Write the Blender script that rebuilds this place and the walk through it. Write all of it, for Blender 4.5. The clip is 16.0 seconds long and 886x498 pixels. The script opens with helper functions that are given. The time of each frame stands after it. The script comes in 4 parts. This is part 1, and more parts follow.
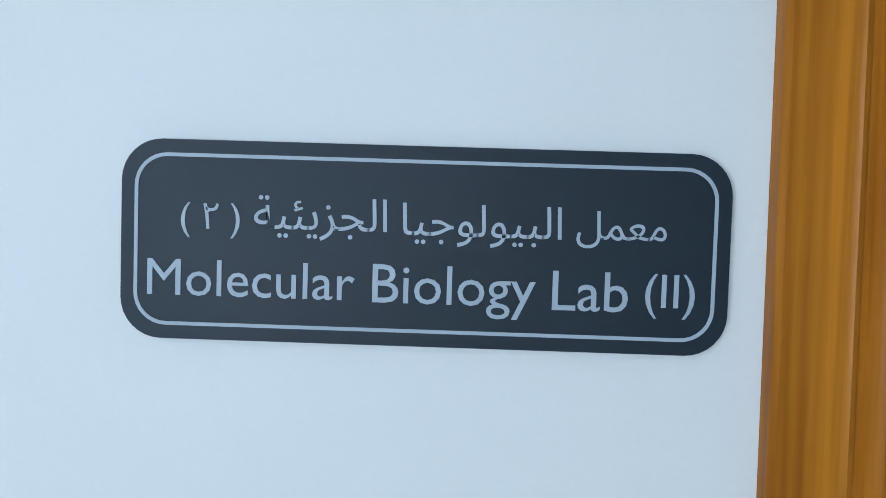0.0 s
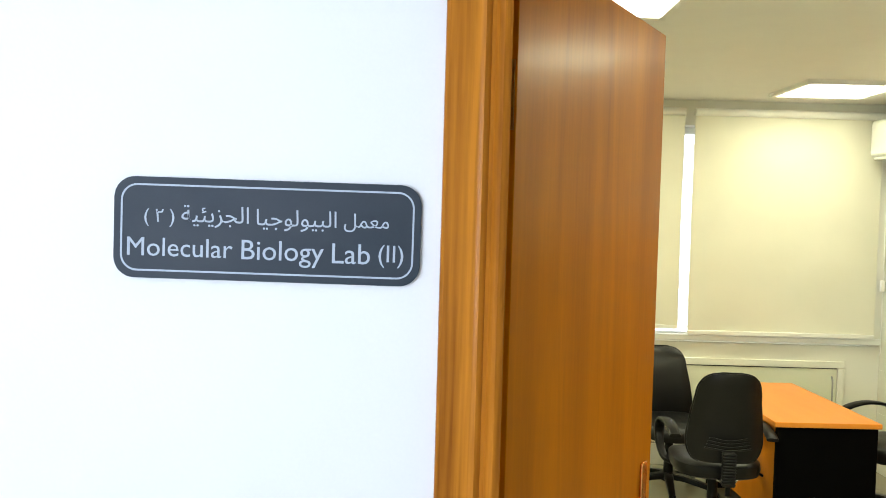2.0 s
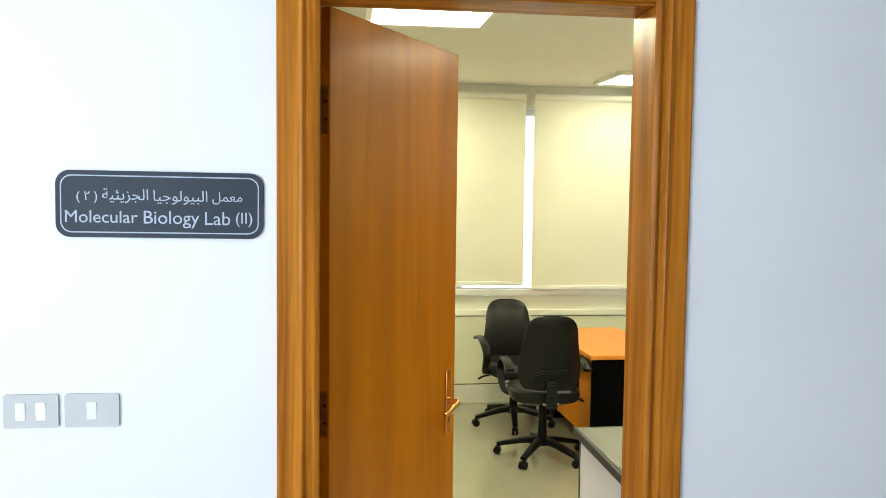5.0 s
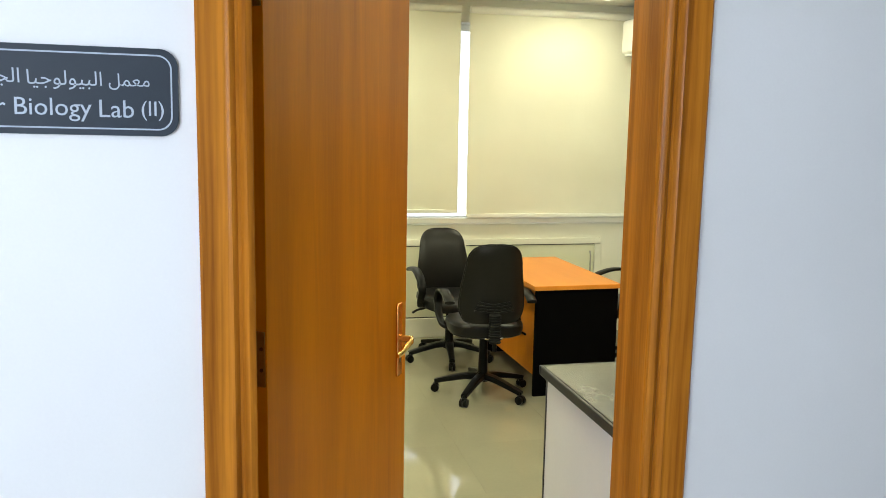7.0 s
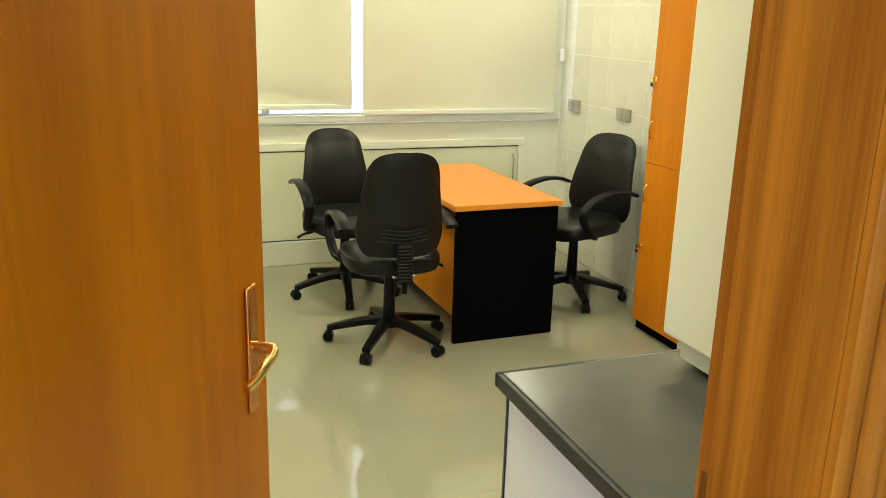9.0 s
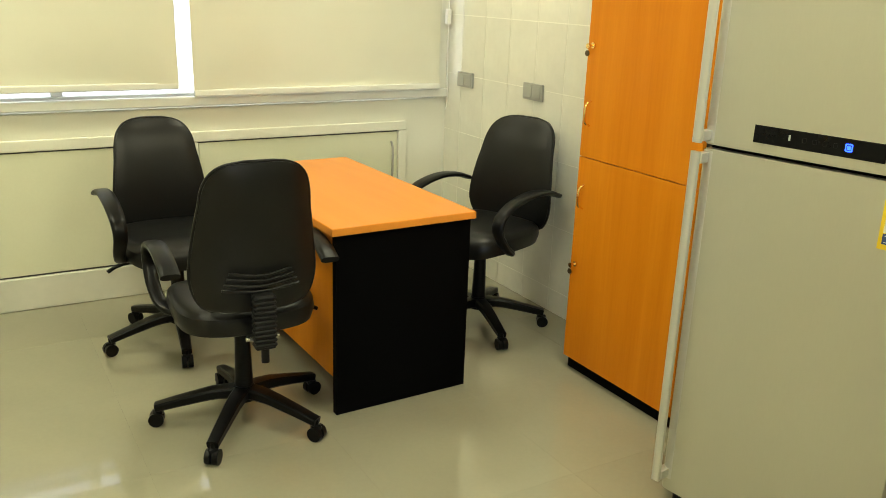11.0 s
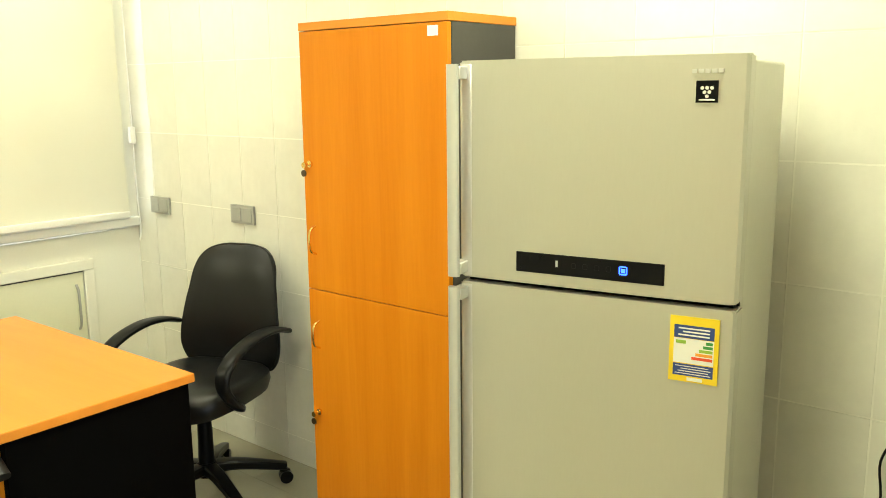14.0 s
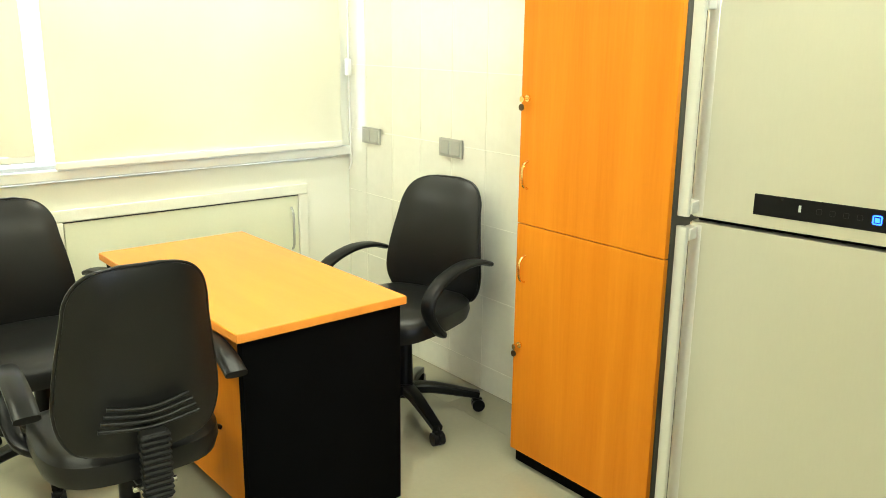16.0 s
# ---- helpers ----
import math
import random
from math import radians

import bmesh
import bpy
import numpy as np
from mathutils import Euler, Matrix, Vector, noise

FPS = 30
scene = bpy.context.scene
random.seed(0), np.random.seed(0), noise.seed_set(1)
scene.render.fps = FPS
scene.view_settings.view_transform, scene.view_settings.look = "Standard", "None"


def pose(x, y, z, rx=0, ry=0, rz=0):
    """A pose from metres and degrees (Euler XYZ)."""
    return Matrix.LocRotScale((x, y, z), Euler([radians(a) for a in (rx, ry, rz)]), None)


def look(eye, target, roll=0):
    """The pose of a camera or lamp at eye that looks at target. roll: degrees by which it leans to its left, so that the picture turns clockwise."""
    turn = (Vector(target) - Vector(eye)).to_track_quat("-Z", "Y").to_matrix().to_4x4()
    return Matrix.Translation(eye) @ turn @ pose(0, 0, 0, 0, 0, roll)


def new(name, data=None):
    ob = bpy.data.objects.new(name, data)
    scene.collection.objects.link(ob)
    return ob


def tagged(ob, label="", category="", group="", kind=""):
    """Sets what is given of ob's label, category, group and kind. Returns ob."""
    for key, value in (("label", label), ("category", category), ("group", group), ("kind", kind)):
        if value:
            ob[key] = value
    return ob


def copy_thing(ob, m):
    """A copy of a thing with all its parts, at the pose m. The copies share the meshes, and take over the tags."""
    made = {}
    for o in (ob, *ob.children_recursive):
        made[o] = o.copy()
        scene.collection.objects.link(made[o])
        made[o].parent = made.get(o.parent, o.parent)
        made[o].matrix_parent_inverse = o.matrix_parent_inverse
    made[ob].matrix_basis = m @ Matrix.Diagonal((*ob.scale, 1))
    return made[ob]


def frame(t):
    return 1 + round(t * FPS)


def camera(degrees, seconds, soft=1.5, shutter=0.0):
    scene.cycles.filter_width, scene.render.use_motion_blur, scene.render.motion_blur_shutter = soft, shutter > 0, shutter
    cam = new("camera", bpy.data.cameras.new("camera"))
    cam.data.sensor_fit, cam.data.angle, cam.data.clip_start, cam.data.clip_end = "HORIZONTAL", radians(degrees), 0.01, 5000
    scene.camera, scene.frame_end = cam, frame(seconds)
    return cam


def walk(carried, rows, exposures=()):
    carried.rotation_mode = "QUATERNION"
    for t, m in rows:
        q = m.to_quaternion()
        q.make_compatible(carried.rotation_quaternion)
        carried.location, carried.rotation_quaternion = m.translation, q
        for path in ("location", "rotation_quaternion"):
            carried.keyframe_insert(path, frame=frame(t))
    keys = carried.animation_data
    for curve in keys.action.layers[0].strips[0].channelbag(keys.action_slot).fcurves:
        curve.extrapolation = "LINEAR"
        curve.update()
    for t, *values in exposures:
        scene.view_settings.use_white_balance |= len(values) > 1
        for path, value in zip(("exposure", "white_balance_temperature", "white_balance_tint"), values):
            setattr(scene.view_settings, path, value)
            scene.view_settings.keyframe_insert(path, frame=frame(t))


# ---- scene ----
cam = camera(55.3, 16.0, soft=0.9)
PATH = [
    (0, (0.2555, -0.6999, 1.7598), (0.214, 1.2975, 1.6658), 1.37),
    (0.5, (0.26, -0.8062, 1.7682), (0.243, 1.1913, 1.6702), 0.98),
    (1, (0.2536, -0.9983, 1.7763), (0.3588, 0.995, 1.652), 1.04),
    (1.5, (0.3775, -1.1593, 1.7969), (0.4075, 0.8367, 1.674), 1.01),
    (2, (0.5162, -1.3806, 1.7634), (0.5089, 0.6178, 1.6823), 1.58),
    (2.5, (0.4908, -1.6248, 1.809), (0.672, 0.3648, 1.7162), 1.43),
    (3, (0.4776, -1.8734, 1.8165), (0.821, 0.0916, 1.6727), 1.12),
    (3.5, (0.5841, -2.0829, 1.8038), (0.8686, -0.1073, 1.6773), 0.85),
    (3.7, (0.6072, -2.1873, 1.8025), (0.8963, -0.2137, 1.6569), 1.1),
    (5.8, (0.6629, -2.1485, 1.7569), (0.892, -0.1664, 1.6188), 0.51),
    (6, (0.6188, -2.0836, 1.7541), (0.9164, -0.1135, 1.5811), 1.35),
    (6.5, (0.5334, -1.8825, 1.7316), (0.99, 0.049, 1.4851), 0.97),
    (7, (0.6041, -1.728, 1.6779), (1.0491, 0.1999, 1.3862), 1.07),
    (7.5, (0.7341, -1.4154, 1.6479), (1.1702, 0.498, 1.2619), 1.03),
    (8, (0.7754, -1.1623, 1.6234), (1.2577, 0.7282, 1.1835), 1.67),
    (8.2, (0.7984, -1.0353, 1.6184), (1.3146, 0.8392, 1.1495), 1.57),
    (10.3, (1.1, 0.247, 1.497), (1.991, 1.937, 0.905), 1.4),
    (10.5, (1.143, 0.376, 1.496), (2.058, 2.049, 0.892), 1.1),
    (11, (1.236, 0.58, 1.49), (2.211, 2.223, 0.899), 2.0),
    (11.5, (1.269, 0.728, 1.488), (2.389, 2.278, 0.903), 1.8),
    (12, (1.255, 0.819, 1.516), (2.6, 2.19, 0.961), 1.8),
    (12.5, (1.253, 0.887, 1.536), (2.749, 2.124, 1.052), 0.2),
    (13, (1.353, 0.933, 1.543), (2.878, 2.163, 1.139), -0.7),
    (13.5, (1.456, 0.979, 1.542), (2.974, 2.227, 1.168), -0.3),
    (14, (1.486, 0.984, 1.54), (2.999, 2.238, 1.167), -0.6),
    (14.5, (1.464, 0.989, 1.544), (2.958, 2.264, 1.169), -0.6),
    (15, (1.424, 1.008, 1.541), (2.83, 2.377, 1.156), -0.0),
    (15.5, (1.411, 1.034, 1.524), (2.718, 2.486, 1.095), 0.5),
    (16, (1.395, 1.058, 1.507), (2.597, 2.578, 1.011), 0.6),
]
EXPOSURES = [(0, -0.7, 5950, 2), (1, -0.6, 6180, 7), (1.5, -0.22, 6330, 9), (2, -0.03, 6500, 10), (3.7, 0.0, 6500, 10), (6, 0.0, 6500, 10), (7, -0.15, 6500, 10), (7.5, -0.38, 6450, 10), (8.2, -0.2, 6500, 10), (10.3, -0.05, 6500, 10), (11.5, -0.12, 6500, 10), (12, 0.28, 6500, 10), (12.5, 0.53, 6400, 10), (13.5, 0.4, 6390, 10), (14.5, 0.27, 6420, 10), (15, 0.22, 6350, 10), (15.5, 0.53, 6200, 10), (16, 0.63, 5900, 10)]
walk(cam, [(t, look(eye, target, roll)) for t, eye, target, roll in PATH], EXPOSURES)

# ---- light ----
world = bpy.data.worlds.new("world")
scene.world = world
world.use_nodes = True
sky = world.node_tree.nodes.new("ShaderNodeTexSky")
sky.sky_type, sky.sun_disc = "NISHITA", False
sky.sun_elevation, sky.sun_rotation = radians(50), radians(150)
world.node_tree.links.new(sky.outputs[0], world.node_tree.nodes["Background"].inputs[0])
world.node_tree.nodes["Background"].inputs[1].default_value = 0.12


def area_lamp(name, m, sx, sy, watts, colour):
    data = bpy.data.lights.new(name, "AREA")
    data.shape, data.size, data.size_y, data.energy, data.color = "RECTANGLE", sx, sy, watts, colour
    ob = new(name, data)
    ob.matrix_world = m
    return ob


# daylight in the corridor's window, and the ceiling panels of the room
CORRIDOR = (0.74, 0.835, 1.0)
TUBE = (0.96, 0.95, 0.63)
area_lamp("window_daylight", look((-1.1, -3.24, 1.75), (0.6, 0, 1.4)), 2.0, 1.5, 113, CORRIDOR)
# only the first panel is known; the other three are added to light the room
PANELS = [(2.95, 4.0), (1.1, 4.0), (2.95, 1.9), (1.1, 1.9)]
for px, py in PANELS:
    area_lamp("panel_light", look((px, py, 2.59), (px, py, 0)), 0.54, 0.54, (12 if px > 2 else 21) if py > 3 else (23 if px > 2 else 41), TUBE)

# ---- materials ----


def material(name, colour, rough=0.5, metal=0.0, spread=0.08, scale=6.0, fine=80.0, bump=0.05, stretch=(1, 1, 1),
             coat=0.0, random_shade=0.0, shine=0.5):
    """A surface with slow and fine variation of colour, gloss and relief."""
    mat = bpy.data.materials.new(name)
    mat.use_nodes = True
    nt = mat.node_tree
    bsdf = nt.nodes["Principled BSDF"]
    co = nt.nodes.new("ShaderNodeTexCoord")
    mp = nt.nodes.new("ShaderNodeMapping")
    mp.inputs["Scale"].default_value = stretch
    nt.links.new(co.outputs["Object"], mp.inputs[0])
    big, small = nt.nodes.new("ShaderNodeTexNoise"), nt.nodes.new("ShaderNodeTexNoise")
    big.inputs["Scale"].default_value, small.inputs["Scale"].default_value = scale, fine
    big.inputs["Detail"].default_value = 4
    small.inputs["Detail"].default_value = 3
    nt.links.new(mp.outputs[0], big.inputs[0])
    nt.links.new(mp.outputs[0], small.inputs[0])
    mix = nt.nodes.new("ShaderNodeMath")
    mix.operation = "MULTIPLY_ADD"
    mix.inputs[1].default_value = 0.4
    nt.links.new(small.outputs[0], mix.inputs[0])
    nt.links.new(big.outputs[0], mix.inputs[2])
    ramp = nt.nodes.new("ShaderNodeMapRange")
    ramp.inputs[1].default_value, ramp.inputs[2].default_value = 0.4, 1.0
    ramp.inputs[3].default_value, ramp.inputs[4].default_value = 1 - spread, 1 + spread
    nt.links.new(mix.outputs[0], ramp.inputs[0])
    last = ramp.outputs[0]
    if random_shade:
        info = nt.nodes.new("ShaderNodeObjectInfo")
        r = nt.nodes.new("ShaderNodeMapRange")
        r.inputs[3].default_value, r.inputs[4].default_value = 1 - random_shade, 1 + random_shade
        nt.links.new(info.outputs["Random"], r.inputs[0])
        m = nt.nodes.new("ShaderNodeMath")
        m.operation = "MULTIPLY"
        nt.links.new(last, m.inputs[0])
        nt.links.new(r.outputs[0], m.inputs[1])
        last = m.outputs[0]
    tone = nt.nodes.new("ShaderNodeVectorMath")
    tone.operation = "SCALE"
    tone.inputs[0].default_value = colour
    nt.links.new(last, tone.inputs["Scale"])
    nt.links.new(tone.outputs[0], bsdf.inputs["Base Color"])
    rr = nt.nodes.new("ShaderNodeMapRange")
    rr.inputs[3].default_value, rr.inputs[4].default_value = max(0.02, rough * 0.85), min(1, rough * 1.15)
    nt.links.new(big.outputs[0], rr.inputs[0])
    nt.links.new(rr.outputs[0], bsdf.inputs["Roughness"])
    bsdf.inputs["Metallic"].default_value = metal
    bsdf.inputs["Specular IOR Level"].default_value = shine
    bsdf.inputs["Coat Weight"].default_value = coat
    bsdf.inputs["Coat Roughness"].default_value = 0.06
    if bump:
        b = nt.nodes.new("ShaderNodeBump")
        b.inputs["Strength"].default_value, b.inputs["Distance"].default_value = bump, 0.004
        nt.links.new(small.outputs[0], b.inputs["Height"])
        nt.links.new(b.outputs[0], bsdf.inputs["Normal"])
    return mat


def wood(name, dark, light, along="z", rough=0.35, coat=0.3, ring=1.0, bump=0.06, figure=0.0):
    """Varnished wood: long streaks along one axis, finer pores over them."""
    mat = bpy.data.materials.new(name)
    mat.use_nodes = True
    nt = mat.node_tree
    bsdf = nt.nodes["Principled BSDF"]
    co, mp = nt.nodes.new("ShaderNodeTexCoord"), nt.nodes.new("ShaderNodeMapping")
    s = [9.0 * ring, 9.0 * ring, 9.0 * ring]
    s["xyz".index(along)] = 0.55
    mp.inputs["Scale"].default_value = s
    nt.links.new(co.outputs["Object"], mp.inputs[0])
    streak, pore = nt.nodes.new("ShaderNodeTexNoise"), nt.nodes.new("ShaderNodeTexNoise")
    streak.inputs["Scale"].default_value, streak.inputs["Detail"].default_value = 1.0, 6
    streak.inputs["Distortion"].default_value = 1.2
    pore.inputs["Scale"].default_value, pore.inputs["Detail"].default_value = 14.0, 3
    nt.links.new(mp.outputs[0], streak.inputs[0])
    nt.links.new(mp.outputs[0], pore.inputs[0])
    add = nt.nodes.new("ShaderNodeMath")
    add.operation = "MULTIPLY_ADD"
    add.inputs[1].default_value = 0.24
    nt.links.new(pore.outputs[0], add.inputs[0])
    nt.links.new(streak.outputs[0], add.inputs[2])
    ramp = nt.nodes.new("ShaderNodeValToRGB")
    ramp.color_ramp.elements[0].position, ramp.color_ramp.elements[1].position = 0.42, 0.82
    last = add.outputs[0]
    if figure:  # arched flat-sawn figure, and slow darker patches
        wave, patch_noise = nt.nodes.new("ShaderNodeTexWave"), nt.nodes.new("ShaderNodeTexNoise")
        flow = nt.nodes.new("ShaderNodeMapping")
        f = [16.0, 16.0, 16.0]
        f["xyz".index(along)] = 1.6
        flow.inputs["Scale"].default_value = f
        nt.links.new(co.outputs["Object"], flow.inputs[0])
        wave.inputs["Scale"].default_value, wave.inputs["Distortion"].default_value = 1.0, 8.0
        wave.inputs["Detail"].default_value, wave.inputs["Detail Scale"].default_value = 2.0, 0.8
        nt.links.new(flow.outputs[0], wave.inputs[0])
        patch_noise.inputs["Scale"].default_value = 5.0
        nt.links.new(co.outputs["Object"], patch_noise.inputs[0])
        for tex, k in ((wave.outputs["Fac"], figure), (patch_noise.outputs[0], figure * 1.5)):
            off = nt.nodes.new("ShaderNodeMath")
            off.operation = "SUBTRACT"
            off.inputs[1].default_value = 0.5
            nt.links.new(tex, off.inputs[0])
            more = nt.nodes.new("ShaderNodeMath")
            more.operation = "MULTIPLY_ADD"
            more.inputs[1].default_value = k
            nt.links.new(off.outputs[0], more.inputs[0])
            nt.links.new(last, more.inputs[2])
            last = more.outputs[0]
    ramp.color_ramp.elements[0].color = (*dark, 1)
    ramp.color_ramp.elements[1].color = (*light, 1)
    nt.links.new(last, ramp.inputs[0])
    nt.links.new(ramp.outputs[0], bsdf.inputs["Base Color"])
    bsdf.inputs["Roughness"].default_value = rough
    bsdf.inputs["Specular IOR Level"].default_value = 0.10
    bsdf.inputs["Coat Weight"].default_value, bsdf.inputs["Coat Roughness"].default_value = coat, 0.15
    b = nt.nodes.new("ShaderNodeBump")
    b.inputs["Strength"].default_value, b.inputs["Distance"].default_value = bump, 0.003
    nt.links.new(pore.outputs[0], b.inputs["Height"])
    nt.links.new(b.outputs[0], bsdf.inputs["Normal"])
    return mat


def glow(name, colour, strength):
    mat = bpy.data.materials.new(name)
    mat.use_nodes = True
    bsdf = mat.node_tree.nodes["Principled BSDF"]
    bsdf.inputs["Base Color"].default_value = (*colour, 1)
    bsdf.inputs["Emission Color"].default_value = (*colour, 1)
    bsdf.inputs["Emission Strength"].default_value = strength
    return mat


paint_white = material("white_paint", (0.80, 0.81, 0.80), 0.55, spread=0.03, scale=1.5, fine=160, bump=0.04)
paint_cream = material("cream_paint", (0.78, 0.77, 0.66), 0.45, spread=0.04, scale=1.2, fine=120, bump=0.05)
ceiling_paint = material("ceiling_paint", (0.80, 0.79, 0.74), 0.7, spread=0.02)
floor_joint = material("floor_joint", (0.275, 0.26, 0.188), 0.12, spread=0.1)
grout = material("grout", (0.765, 0.755, 0.655), 0.8, spread=0.1)
tile_glaze = material("tile_glaze", (0.715, 0.705, 0.61), 0.16, spread=0.06, scale=5, fine=30, bump=0.02, random_shade=0.025)
floor_tile = material("floor_tile", (0.30, 0.283, 0.205), 0.08, coat=0.3, spread=0.05, scale=3, fine=60, bump=0.006, random_shade=0.02)
corridor_floor = material("corridor_floor", (0.5, 0.48, 0.43), 0.2, spread=0.06)
door_wood = wood("door_veneer", (0.50, 0.150, 0.001), (0.70, 0.235, 0.002), "z", 0.32, 0.05, ring=0.75, bump=0.03)
frame_wood = wood("frame_oak", (0.26, 0.080, 0.006), (0.60, 0.222, 0.020), "z", 0.35, 0.08, ring=1.7, bump=0.1, figure=0.09)
frame_wood_x = wood("frame_oak_head", (0.26, 0.080, 0.006), (0.60, 0.222, 0.020), "x", 0.35, 0.08, ring=1.7, bump=0.1, figure=0.09)
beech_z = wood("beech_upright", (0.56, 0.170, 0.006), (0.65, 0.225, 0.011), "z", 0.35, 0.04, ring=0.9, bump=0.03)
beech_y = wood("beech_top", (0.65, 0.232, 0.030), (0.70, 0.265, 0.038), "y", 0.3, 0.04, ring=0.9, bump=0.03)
black_board = material("black_board", (0.0022, 0.0022, 0.0024), 0.6, spread=0.2, fine=200, shine=0.02)
dark_side = material("dark_laminate", (0.05, 0.047, 0.043), 0.5, spread=0.15)
leather = material("black_leatherette", (0.0065, 0.0065, 0.0065), 0.36, spread=0.25, scale=8, fine=260, bump=0.10, shine=0.3)
plastic_black = material("black_plastic", (0.0045, 0.0045, 0.005), 0.33, spread=0.2, fine=300, bump=0.05, shine=0.14)
rubber = material("rubber_bellows", (0.008, 0.008, 0.0078), 0.6, spread=0.2, shine=0.2)
chrome = material("chrome", (0.75, 0.74, 0.70), 0.15, metal=1.0, spread=0.05, bump=0)
brass = material("copper_brass", (0.80, 0.36, 0.10), 0.22, metal=1.0, spread=0.12, bump=0.02)
gold = material("bright_brass", (0.90, 0.62, 0.22), 0.18, metal=1.0, spread=0.08, bump=0.02)
hinge_metal = material("dull_brass", (0.45, 0.33, 0.12), 0.4, metal=1.0, spread=0.25)
screw_metal = material("screw", (0.12, 0.09, 0.05), 0.4, metal=1.0)
steel = material("fridge_steel", (0.56, 0.55, 0.46), 0.32, metal=0.55, spread=0.03, scale=2, fine=200, bump=0.015, stretch=(1, 1, 0.15))
# side colour raised for the pale tiles reflected in it
steel_side = material("fridge_side_lit", (0.60, 0.59, 0.49), 0.35, metal=0.2, spread=0.05)
aluminium = material("handle_aluminium", (0.66, 0.66, 0.62), 0.3, metal=0.6, spread=0.04, bump=0)
glass_black = material("black_display_glass", (0.004, 0.004, 0.005), 0.08, spread=0.1, bump=0, shine=0.15)
sign_dark = material("sign_slate", (0.014, 0.025, 0.037), 0.5, spread=0.1, scale=10, fine=200, bump=0.02, shine=0.3)
sign_light = material("sign_lettering", (0.40, 0.46, 0.53), 0.5, spread=0.04, bump=0)
plate_grey = material("switch_plate", (0.52, 0.53, 0.50), 0.4, spread=0.05)
rocker_white = material("rocker_white", (0.82, 0.83, 0.82), 0.3, spread=0.02)
outlet_grey = material("outlet_grey", (0.36, 0.36, 0.32), 0.4, spread=0.08)
blind_cloth = material("roller_blind_cloth", (0.68, 0.67, 0.55), 0.9, spread=0.05, scale=2.0, fine=300, bump=0.1)
pvc = material("white_pvc", (0.78, 0.78, 0.72), 0.35, spread=0.04)
panel_paint = material("panel_paint", (0.74, 0.74, 0.56), 0.4, spread=0.04, scale=2.5)
granite = material("black_granite", (0.012, 0.012, 0.013), 0.10, spread=0.6, scale=60, fine=300, bump=0)
blue_front = material("blue_laminate", (0.012, 0.055, 0.13), 0.35, spread=0.08)
counter_top = material("grey_counter", (0.085, 0.085, 0.077), 0.2, spread=0.10, scale=12, fine=300, bump=0.01)
counter_edge = material("counter_edge", (0.015, 0.015, 0.017), 0.35, spread=0.2)
white_laminate = material("white_laminate", (0.76, 0.77, 0.72), 0.35, spread=0.03, scale=3)
instrument = material("cream_enamel", (0.78, 0.77, 0.58), 0.35, spread=0.03, scale=3)
sticker_yellow = material("sticker_yellow", (0.85, 0.62, 0.02), 0.4, spread=0.03)
sticker_blue = material("sticker_blue", (0.03, 0.06, 0.22), 0.4, spread=0.05)
sticker_white = material("sticker_white", (0.82, 0.82, 0.76), 0.4, spread=0.02)
sticker_green = material("sticker_green", (0.05, 0.30, 0.06), 0.4)
sticker_lime = material("sticker_lime", (0.30, 0.50, 0.05), 0.4)
sticker_orange = material("sticker_orange", (0.85, 0.33, 0.02), 0.4)
sticker_red = material("sticker_red", (0.75, 0.08, 0.02), 0.4)
led_blue = glow("blue_led", (0.02, 0.08, 1.0), 6.0)
led_white = glow("white_led", (0.5, 0.55, 0.5), 0.06)
diffuser_glow = glow("lamp_diffuser", (1.0, 0.97, 0.80), 6.0)
outside_glow = glow("bright_daylight", (0.88, 0.93, 1.0), 3.2)

glass = bpy.data.materials.new("window_glass")
glass.use_nodes = True
glass.node_tree.nodes["Principled BSDF"].inputs["Transmission Weight"].default_value = 1.0
glass.node_tree.nodes["Principled BSDF"].inputs["Roughness"].default_value = 0.02

# ---- mesh helpers ----


def add_box(bm, lo, hi, bevel=0.0, seg=2):
    """A box from corner lo to corner hi, its edges rounded."""
    made = bmesh.ops.create_cube(bm, size=1.0)["verts"]
    for v in made:
        v.co = Vector([lo[i] + (v.co[i] + 0.5) * (hi[i] - lo[i]) for i in range(3)])
    if bevel:
        edges = list({e for v in made for e in v.link_edges})
        done = bmesh.ops.bevel(bm, geom=edges, offset=bevel, segments=seg, affect="EDGES", profile=0.5)
        rim = set(done["faces"])
        for f in {f for v in done["verts"] for f in v.link_faces} - rim:
            f.select = True  # the six sides stay flat, the rims are shaded round
    return bm


def box(lo, hi, bevel=0.0, seg=2):
    return add_box(bmesh.new(), lo, hi, bevel, seg)


def add_tube(bm, p, q, r0, r1=None, n=16):
    """A straight round bar from p to q."""
    p, q = Vector(p), Vector(q)
    d = q - p
    m = Matrix.Translation((p + q) / 2) @ d.to_track_quat("Z", "Y").to_matrix().to_4x4()
    bmesh.ops.create_cone(bm, cap_ends=True, segments=n, radius1=r0, radius2=r0 if r1 is None else r1, depth=d.length, matrix=m)
    return bm


def tube(p, q, r0, r1=None, n=16):
    return add_tube(bmesh.new(), p, q, r0, r1, n)


